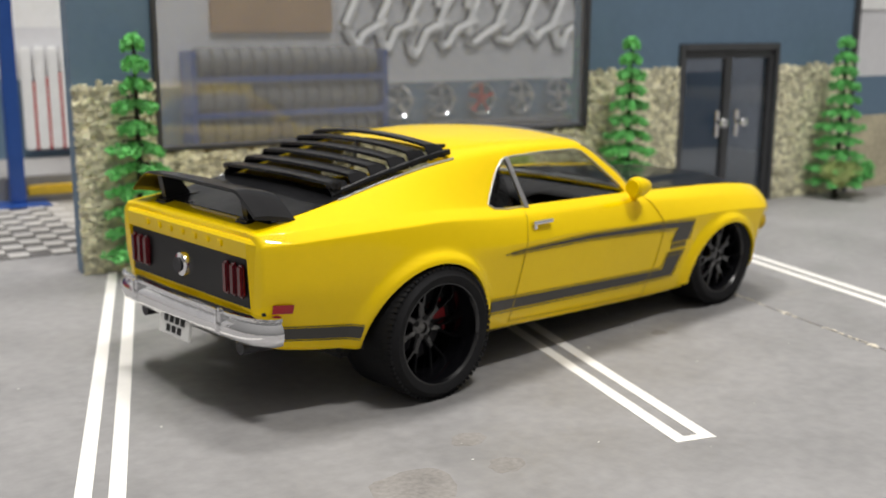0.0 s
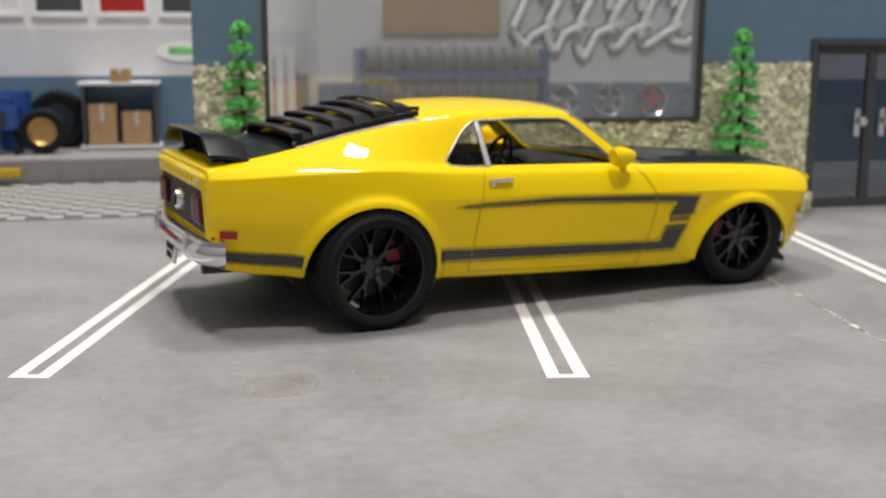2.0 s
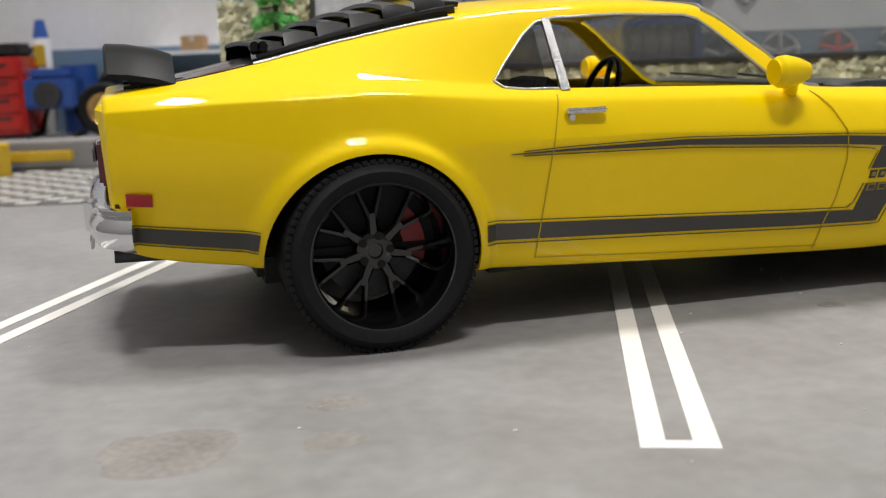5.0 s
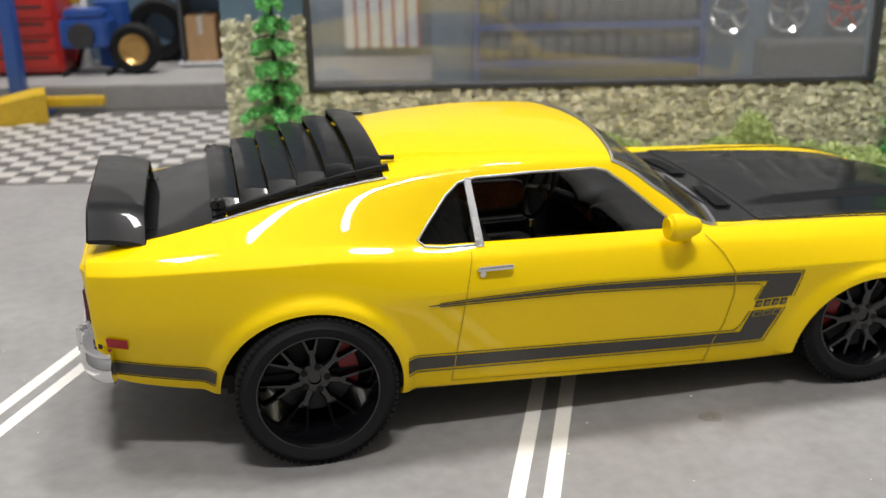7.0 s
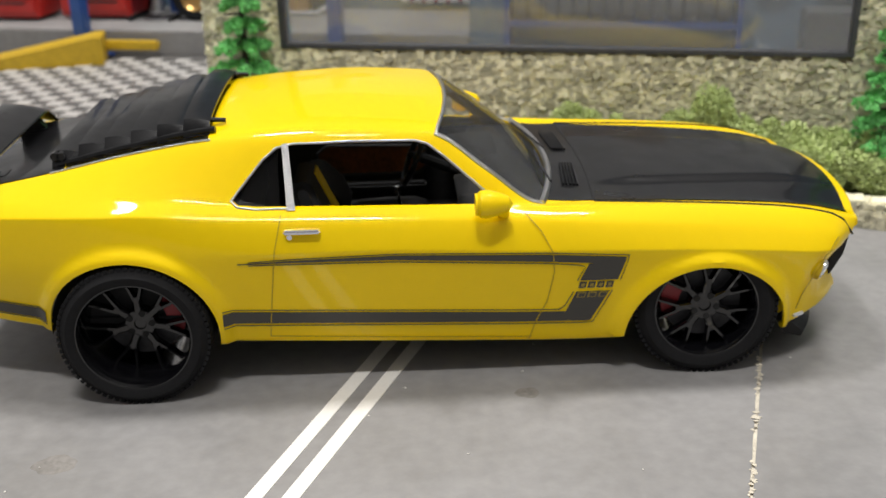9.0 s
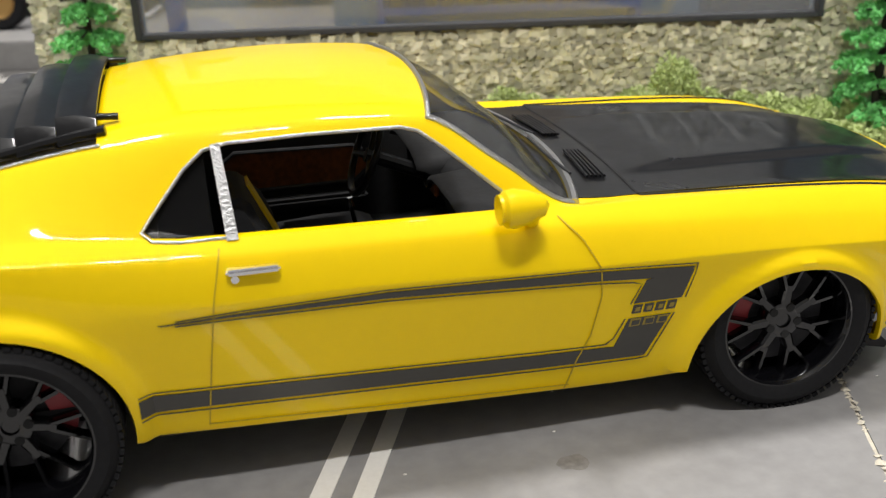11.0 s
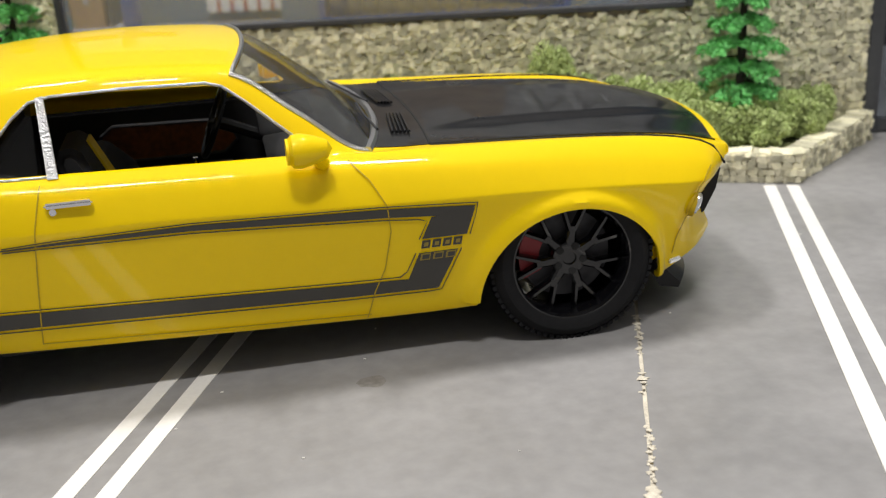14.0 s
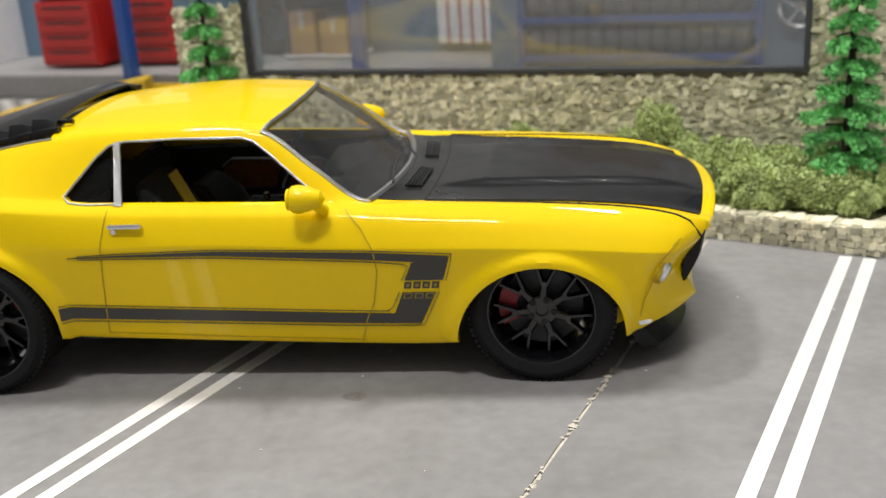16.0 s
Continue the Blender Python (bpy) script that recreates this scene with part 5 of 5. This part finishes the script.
# ---- the workshop behind ----
VB, VR = 7.6, 6.2   # back walls of the open bay and of the shop
wall_block("wall_back_1", -9, -0.7, VB, VB + 0.2, 0.0, 1.2, BLUEWALL, "slate blue lower back wall")
wall_block("wall_back_2", -9, -0.7, VB, VB + 0.2, 1.2, 1.8, GREYWALL, "light grey upper back wall")
wall_block("wall_back_3", -9, -0.7, VB, VB + 0.2, 1.8, 3.8, WHITEWALL, "white top of the back wall")
wall_block("wall_back_4", -0.7, 9, VR, VR + 0.2, 0.0, 1.15, BLUEWALL, "slate blue lower wall of the shop")
wall_block("wall_back_5", -0.7, 9, VR, VR + 0.2, 1.15, 3.8, GREYWALL, "light grey upper wall of the shop")
wall_block("wall_side_1", -8.2, -8.0, 3.0, VB, 0.0, 3.4, GREYWALL, "grey workshop side wall")
wall_block("wall_side_2", 8.2, 8.4, 2.9, VR, 0.0, 3.4, GREYWALL, "grey workshop side wall")
wall_block("wall_side_3", -0.7, -0.6, VR + 0.2, VB + 0.2, 0.0, 3.8, GREYWALL, "grey wall between bay and shop")
bm = bmesh.new()
box(bm, -8.0, -0.7, 6.05, VB, 0.0, 0.28, 0.015)
solo("platform", bm, PLATFORM, "raised grey workshop platform", "platform", "structure", at=SITE)
bm = bmesh.new()
box(bm, -8.0, 8.2, 3.3, VB, 0.0, 0.006)
tiled = solo("floor_4", bm, TILEGREY, "grey and white tiled workshop floor", "floor", "structure", at=SITE, smooth=0)


CONCRETE = mat("pale_workshop_concrete", (0.42, 0.40, 0.37), rough=0.45, vary=0.22, vscale=0.7, bump=0.05, bscale=20, color2=(0.25, 0.24, 0.22))
bm = bmesh.new()
box(bm, -1.90, 8.2, 2.72, VR, 0.006, 0.012)
solo("floor_5", bm, CONCRETE, "pale stained concrete floor behind the shop window", "floor", "structure", at=SITE, smooth=0)
bm = bmesh.new()
box(bm, 0.55, 1.05, 4.6, 5.0, 0.012, 0.24, 0.03)
solo("dark_crate", bm, FRAME, "dark crate on the workshop floor", "crate", at=SITE)


def lift_post(u, v):
    t = thing("lift_post", "blue steel two-post car lift column", "car lift", "lift columns", at=SITE @ place(u, v))
    bm = bmesh.new()
    box(bm, -0.075, 0.075, -0.08, 0.08, 0.02, 3.0, 0.015)
    part("column", bm, LIFTBLUE, t)
    bm = bmesh.new()
    box(bm, -0.3, 0.3, -0.25, 0.25, 0.0, 0.03, 0.01)
    part("base_plate", bm, LIFTBLUE, t)
    bm = bmesh.new()
    box(bm, 0.10, 0.9, -0.06, 0.06, 0.10, 0.2, 0.015)
    part("swing_arm", bm, YELLOWRAMP, t, "yellow swing arm")
    return t


lift_post(-2.12, 5.9)
lift_post(-5.1, 5.9)

# tool chest
chest = thing("tool_chest", "red enamel tool chest with drawers", "tool chest", at=SITE @ place(-5.3, 6.95, 0.28))
bm = bmesh.new()
box(bm, -0.45, 0.45, -0.3, 0.3, 0.04, 0.86, 0.02)
part("cabinet", bm, RED, chest)
for k in range(4):
    bm = bmesh.new()
    box(bm, -0.41, 0.41, -0.325, -0.30, 0.10 + 0.185 * k, 0.26 + 0.185 * k, 0.008)
    d = part("drawer", bm, RED, chest)
    bm = bmesh.new()
    box(bm, -0.3, 0.3, -0.34, -0.325, 0.21 + 0.185 * k, 0.235 + 0.185 * k, 0.004)
    part("pull", bm, STEEL, d)
bm = bmesh.new()
box(bm, -0.42, 0.42, -0.28, 0.28, 0.86, 1.0, 0.04)
part("toolbox_top", bm, MATT_BLACK, chest)
chest2 = copy_thing(chest, SITE @ place(-6.4, 6.8, 0.28))

# shelf with cartons
shelf = thing("shelf_unit", "grey open shelf unit holding cartons", "shelf", at=SITE @ place(-3.15, 7.3, 0.28))
for u in (-0.46, 0.42):
    bm = bmesh.new()
    box(bm, u, u + 0.04, -0.25, 0.25, 0.0, 0.86, 0.004)
    part("side_panel", bm, FRAME, shelf)
for z in (0.02, 0.82):
    bm = bmesh.new()
    box(bm, -0.5, 0.5, -0.27, 0.27, z, z + 0.04, 0.005)
    part("shelf_board", bm, GREYWALL, shelf)
for u, w, h, z in ((-0.22, 0.17, 0.52, 0.06), (0.2, 0.18, 0.42, 0.06), (0.02, 0.12, 0.16, 0.86)):
    bm = bmesh.new()
    box(bm, -w, w, -0.2, 0.2, 0, h, 0.01)
    carton = solo("carton", bm, CARD, "closed brown cardboard carton on the shelf", "carton", at=SITE @ place(-3.15 + u, 7.25, 0.28 + z), group="cartons")
    bm = bmesh.new()
    box(bm, -0.025, 0.025, -0.203, 0.203, h * 0.6, h + 0.003)
    part("tape", bm, TILEWHITE, carton, "pale parcel tape")

# loose gold wheel, engine stand, black tyres
gw = thing("spare_wheel", "gold alloy wheel with a black tyre leaning on the wall", "wheel", at=SITE @ place(-4.05, 6.75, 0.28))
bm = bmesh.new()
lathe(bm, [(0.17, -0.09), (0.25, -0.1), (0.28, -0.06), (0.28, 0.06), (0.25, 0.1), (0.17, 0.09)], (0, 0, 0.28), seg=32, close=True)
part("tyre", bm, RUBBER, gw)
bm = bmesh.new()
lathe(bm, [(0.0, -0.05), (0.06, -0.06), (0.13, -0.05), (0.17, -0.08), (0.175, 0.08), (0.0, 0.06)], (0, 0, 0.28), seg=32)
part("rim", bm, GOLD, gw)
eng = thing("engine_on_stand", "dark blue engine block on a wheeled stand", "engine", at=SITE @ place(-4.6, 6.85, 0.28))
bm = bmesh.new()
box(bm, -0.28, 0.28, -0.2, 0.2, 0.3, 0.62, 0.03)
box(bm, -0.22, 0.22, -0.15, 0.15, 0.62, 0.72, 0.03)
part("block", bm, LIFTBLUE, eng)
bm = bmesh.new()
cyl(bm, (0, -0.28, 0.45), (0, -0.18, 0.45), 0.14, seg=20)
part("pulley", bm, STEEL, eng)
bm = bmesh.new()
for s in (-1, 1):
    tube(bm, [(s * 0.25, -0.25, 0.03), (s * 0.25, 0.25, 0.03), (s * 0.12, 0.2, 0.35)], 0.03, seg=8)
part("stand", bm, MATT_BLACK, eng)
bm = bmesh.new()
prism(bm, [(-0.9, 0.0), (0.9, 0.0), (0.9, 0.30), (0.8, 0.30)], "y", -0.2, 0.2)
solo("ramp", bm, YELLOWRAMP, "yellow steel ramp on the tiled floor", "ramp", at=SITE @ place(-5.6, 5.4, 0.006, 20))

def rear(u, v, z=0.0, rz=0.0, k=0.72):
    """A place at the shop's back wall, for things of a smaller scale."""
    return SITE @ place(u, v, z, rz) @ Matrix.Scale(k, 4)


# tyre rack behind the shop window
rack = thing("tyre_rack", "blue steel rack full of black tyres", "tyre rack", at=rear(0.92, 5.95, 0.05))
for u in (-1.65, 1.6):
    bm = bmesh.new()
    box(bm, u, u + 0.08, -0.3, 0.3, 0, 2.1, 0.01)
    part("upright", bm, LIFTBLUE, rack)
for z in (0.55, 1.08, 1.62):
    bm = bmesh.new()
    box(bm, -1.57, 1.6, -0.32, -0.25, z, z + 0.09, 0.008)
    box(bm, -1.57, 1.6, 0.22, 0.3, z, z + 0.09, 0.008)
    part("beam", bm, LIFTBLUE, rack)
tyre_bm = bmesh.new()
lathe(tyre_bm, [(0.13, -0.08), (0.21, -0.1), (0.24, -0.06), (0.24, 0.06), (0.21, 0.1), (0.13, 0.08)], (0, 0, 0), seg=20, close=True)
bmesh.ops.rotate(tyre_bm, cent=(0, 0, 0), matrix=Matrix.Rotation(math.pi / 2, 3, "Z"), verts=tyre_bm.verts)
# Black rubber lightened in colour to make up for the dim shop interior.
LIT_RUBBER = mat("brightened_rubber", (0.13, 0.13, 0.133), rough=0.7, vary=0.2)
tyre_me = finish("tyre", tyre_bm, LIT_RUBBER)
for z in (0.55, 1.08, 1.62):
    for k in range(14):
        ob = new("tyre", tyre_me)
        ob.matrix_world = rear(0.92 + 0.72 * (-1.42 + 0.218 * k), 5.92, 0.05 + 0.72 * (z + 0.3))
        tagged(ob, "new black tyre standing in the blue rack", "tyre", "tyres in the rack")

# display wheels on the back wall, counter below, pale script sign above
for k in range(5):
    w = thing("display_wheel", "polished alloy wheel on display", "wheel", "display wheels", at=rear(2.46 + 0.615 * k, 6.12, 0.90))
    bm = bmesh.new()
    lathe(bm, [(0.25, 0.0), (0.29, -0.03), (0.30, 0.0), (0.30, 0.08), (0.25, 0.08)], (0, 0, 0), seg=28, close=True)
    part("rim", bm, CHROME, w)
    bm = bmesh.new()
    for s in range(5):
        a = 2 * math.pi * s / 5 + 0.3
        tube(bm, [(0, -0.02, 0), (0.26 * math.cos(a), 0, 0.26 * math.sin(a))], 0.035, seg=8)
    cyl(bm, (0, -0.05, 0), (0, 0.03, 0), 0.06, seg=14)
    part("spokes", bm, RED if k == 2 else CHROME, w)
bm = bmesh.new()
box(bm, 2.7, 5.5, 5.5, 5.95, 0.012, 0.66, 0.02)
solo("counter", bm, FRAME, "dark shop counter under the display wheels", "counter", at=SITE)
bm = bmesh.new()
box(bm, 0.1, 1.6, VR - 0.06, VR, 1.75, 2.4, 0.01)
solo("tan_sign", bm, CARD, "tan sign board on the back wall", "sign", at=SITE)
sign = thing("script_sign", "pale looping script lettering on a grey board, too blurred to read", "sign", at=rear(1.75, 6.14, 1.40, k=0.78))
g = random.Random(11)
for k in range(8):
    u = 0.3 + 0.56 * k
    h = g.uniform(.38, .62)
    lean = 0.25
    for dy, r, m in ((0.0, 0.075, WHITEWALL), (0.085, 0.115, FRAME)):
        bm = bmesh.new()
        pts = []
        for a in np.linspace(0.3, 5.6, 18):
            z = h * math.sin(a) + 0.08 * math.cos(3 * a + k)
            pts.append((u + 0.2 * math.cos(a) * (1 + .3 * math.sin(2 * a)) + lean * z, dy, 0.75 + z))
        pts.append((u + 0.42, dy, 0.62))
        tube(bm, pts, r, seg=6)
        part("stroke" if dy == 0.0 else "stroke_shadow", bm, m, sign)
bm = bmesh.new()
box(bm, -0.1, 4.75, 0.05, 0.07, -0.35, 1.6)
part("board", bm, GREYWALL, sign)

# small workshop things
bm = bmesh.new()
cyl(bm, (0, 0, 0), (0, 0, 0.75), 0.2, seg=24)
for z in (0.25, 0.5):
    cyl(bm, (0, 0, z - 0.012), (0, 0, z + 0.012), 0.208, seg=24)
solo("oil_drum", bm, LIFTBLUE, "blue steel oil drum", "drum", at=SITE @ place(-4.45, 7.35, 0.28))
pump = thing("oil_pump", "white pump with a yellow label and a blue cap", "pump", at=SITE @ place(-4.8, 7.25, 0.28))
bm = bmesh.new()
cyl(bm, (0, 0, 0), (0, 0, 1.05), 0.1, seg=18)
part("barrel", bm, WHITEWALL, pump)
bm = bmesh.new()
box(bm, -0.06, 0.06, -0.112, -0.09, 0.75, 0.98, 0.005)
part("label_plate", bm, YELLOWRAMP, pump, "yellow label")
bm = bmesh.new()
cyl(bm, (0, 0, 1.05), (0, 0, 1.25), 0.09, 0.05, seg=18)
part("cap", bm, LIFTBLUE, pump, "blue cap")
for k, (u, z) in enumerate(((-3.95, 0.66), (-6.6, 0.66))):
    bm = bmesh.new()
    lathe(bm, [(0.2, -0.09), (0.33, -0.1), (0.37, -0.05), (0.37, 0.05), (0.33, 0.1), (0.2, 0.09)], (0, 0, 0), seg=28, close=True)
    solo("loose_tyre", bm, RUBBER, "loose black tyre leaning on the back wall", "tyre", at=SITE @ place(u, VB - 0.12, z), group="loose tyres")
for k in range(6):
    u = -6.2 + 0.78 * k
    w = thing("wall_frame", "white framed picture with a dark pane on the back wall", "picture frame", "frames on the wall", at=SITE @ place(u, VB - 0.01, 1.95))
    bm = bmesh.new()
    for a, b, c, d in ((-0.34, -0.28, 0, 0.6), (0.28, 0.34, 0, 0.6), (-0.28, 0.28, 0, 0.07), (-0.28, 0.28, 0.53, 0.6)):
        box(bm, a, b, -0.06, 0, c, d, 0.006)
    part("frame", bm, WHITEWALL, w)
    bm = bmesh.new()
    box(bm, -0.28, 0.28, -0.03, -0.02, 0.07, 0.53)
    part("picture", bm, (FRAME, CARD, GREYWALL, FRAME, RED, FRAME)[k], w)
bm = bmesh.new()
pts = [(0.34 * math.cos(a), 0.13 * math.sin(a)) for a in np.linspace(0, 2 * math.pi, 33)[:-1]]
prism(bm, pts, "y", -0.03, 0.0)
oval = solo("oval_sign", bm, WHITEWALL, "white oval sign with a green bar", "sign", at=SITE @ place(-2.35, VB - 0.005, 1.52))
bm = bmesh.new()
box(bm, -0.18, 0.22, -0.036, -0.03, -0.04, 0.05)
part("bar", bm, GREEN, oval, "green bar")
banner = thing("ribbed_banner", "white ribbed banner with dull red stripes", "banner", at=SITE @ place(-1.3, VB - 0.08, 0.28))
for k in range(6):
    bm = bmesh.new()
    box(bm, -0.45 + 0.15 * k, -0.33 + 0.15 * k, -0.05, 0.05, 0.1, 1.3, 0.02)
    part("rib", bm, WHITEWALL, banner)
    bm = bmesh.new()
    box(bm, -0.33 + 0.15 * k, -0.30 + 0.15 * k, -0.03, 0.04, 0.1, 0.9 + 0.05 * (k % 3))
    part("stripe", bm, RED, banner, "dull red stripe")

# the next facade beyond the door side
wall_block("wall_next_1", RE + 0.02, 10.5, VW + 0.05, VW + 0.25, 0, 0.85, MORTAR, "stone base of the next facade")
wall_block("wall_next_2", RE + 0.02, 10.5, VW + 0.08, VW + 0.25, 0.85, 1.3, BLUEWALL, "slate blue band of the next facade")
wall_block("wall_next_3", RE + 0.02, 10.5, VW + 0.08, VW + 0.25, 1.3, 2.05, GREYWALL, "grey band of the next facade")
wall_block("wall_next_4", RE + 0.02, 10.5, VW + 0.06, VW + 0.25, 2.05, 3.4, WHITEWALL, "white top of the next facade")
wall_block("wall_front_8", RE - 0.03, RE + 0.02, VW - 0.02, VW + 0.25, 0, TOPZ, FRAME, "charcoal corner trim")

# lint specks on the floor
bm = bmesh.new()
g = random.Random(21)
for k in range(38):
    x, y = g.uniform(-2.5, 5), g.uniform(-3.2, 1.0)
    vs = bmesh.ops.create_icosphere(bm, subdivisions=1, radius=g.uniform(0.002, 0.005))["verts"]
    for v in vs:
        v.co = Vector((v.co.x * g.uniform(.7, 2), v.co.y, v.co.z * .6)) + Vector((x, y, 0.003))
solo("lint", bm, LINE, "white lint specks scattered on the floor", "lint", "stuff")

# ---- pieces: stones of the front, tiles of the workshop floor ----
stone_meshes = []
for k in range(8):
    g = random.Random(100 + k)
    bm = bmesh.new()
    vs = box(bm, -0.5, 0.5, -0.5, 0.5, -0.5, 0.5)
    for v in bm.verts:
        v.co += Vector((g.uniform(-.17, .17), 0 if v.co.y > 0 else g.uniform(-.14, .14), g.uniform(-.17, .17)))
    stone_meshes.append(finish("stone", bm, STONE, 0))


def joined_blocks(name, mats, seed, host, jitter=0.17):
    """Many small rough blocks, one per matrix, joined in one mesh."""
    g = random.Random(seed)
    corner = [(-.5, -.5, -.5), (.5, -.5, -.5), (.5, .5, -.5), (-.5, .5, -.5), (-.5, -.5, .5), (.5, -.5, .5), (.5, .5, .5), (-.5, .5, .5)]
    quad = ((0, 3, 2, 1), (4, 5, 6, 7), (0, 1, 5, 4), (1, 2, 6, 5), (2, 3, 7, 6), (3, 0, 4, 7))
    verts, faces = [], []
    for m in mats:
        k = len(verts)
        for c in corner:
            q = m @ (Vector(c) + Vector((g.uniform(-jitter, jitter), 0 if c[1] > 0 else g.uniform(-.14, .14), g.uniform(-jitter, jitter))))
            verts.append(tuple(q * K))
        faces += [tuple(k + i for i in f) for f in quad]
    me = bpy.data.meshes.new(name)
    me.from_pydata(verts, [], faces)
    me.materials.append(STONE)
    ob = new(name, me)
    ob.parent = host
    return tagged(ob, kind="stuff")


def stone_panel(host, u0, u1, z0, z1, seed, pieces):
    """Irregular little stones laid in courses over a stretch of wall; single pieces or one joined mesh."""
    g = random.Random(seed)
    mats = []
    z = z0
    while z < z1 - 0.02:
        h = min(g.uniform(0.024, 0.042), z1 - z)
        u = u0
        while u < u1 - 0.008:
            w = min(g.uniform(0.024, 0.062), u1 - u)
            hh = h + (g.uniform(-0.01, 0.035) if z + h >= z1 - 0.03 else 0)
            m = Matrix.Translation((u + w / 2, VW + 0.03, z + hh / 2 + g.uniform(-0.006, 0.006))) @ Matrix.Rotation(g.uniform(-0.5, 0.5), 4, "Y") @ Matrix.Diagonal((w * 1.06, g.uniform(0.036, 0.066), hh * 1.10, 1))
            mats.append(m)
            u += w
        z += h
    if pieces:
        for m in mats[:300]:
            ob = new("stone", stone_meshes[g.randrange(8)])
            ob.parent = host
            mm = m.copy()
            mm.translation *= K
            ob.matrix_local = mm
        mats = mats[300:]
    if mats:
        joined_blocks("stones", mats, seed, host)


stone_panel(wall_left, PL, WL, 0.0, STZ, 1, False)
stone_panel(wall_end, DR, RE, 0.0, STZ, 2, False)
stone_panel(wall_low, WL, 1.6, 0.0, SILLZ - 0.03, 3, False)
stone_panel(wall_low, 1.6, WR, 0.0, SILLZ - 0.03, 4, True)
stone_panel(wall_right, WR, DL, 0.0, STZ, 5, True)
# kerb stones
g = random.Random(9)
mats = []
for (a, b) in zip(CURB, CURB[1:]):
    a, b = Vector(a), Vector(b)
    L = (b - a).length
    d = (b - a).normalized()
    for z in (0.0, 0.042, 0.084, 0.126):
        t = 0.0
        while t < L:
            w = g.uniform(0.025, 0.065)
            p = a + d * (t + w / 2)
            mats.append(Matrix.Translation((p.x, p.y, z + 0.022)) @ Matrix.Rotation(math.atan2(d.y, d.x), 4, "Z") @ Matrix.Diagonal((w * .97, g.uniform(.03, .06), 0.042, 1)))
            t += w
    t = 0.0
    while t < L:   # cap stones
        w = g.uniform(0.03, 0.08)
        p = a + d * (t + w / 2) + Vector((-d.y, d.x)) * 0.05
        mats.append(Matrix.Translation((p.x, p.y, 0.168)) @ Matrix.Rotation(math.atan2(d.y, d.x), 4, "Z") @ Matrix.Diagonal((w * .97, 0.13, g.uniform(.02, .035), 1)))
        t += w
joined_blocks("stones", mats, 19, kerb, 0.2)
P = 0.17
bmt = bmesh.new()
box(bmt, -P * .48, P * .48, -P * .48, P * .48, 0, 0.010)
tile_me = finish("tile", bmt, TILEWHITE, 0)
count = 0
for j in range(int(2.7 / P)):
    for i in range(int(6.0 / P)):
        if (i + j) % 2:
            continue
        u, v = PL + 0.35 - P * i, 3.39 + P * j
        if v < 6.0 and count < 300:
            ob = new("tile", tile_me)
            ob.parent = tiled
            ob.matrix_local = place(u, v, 0.006)
            count += 1
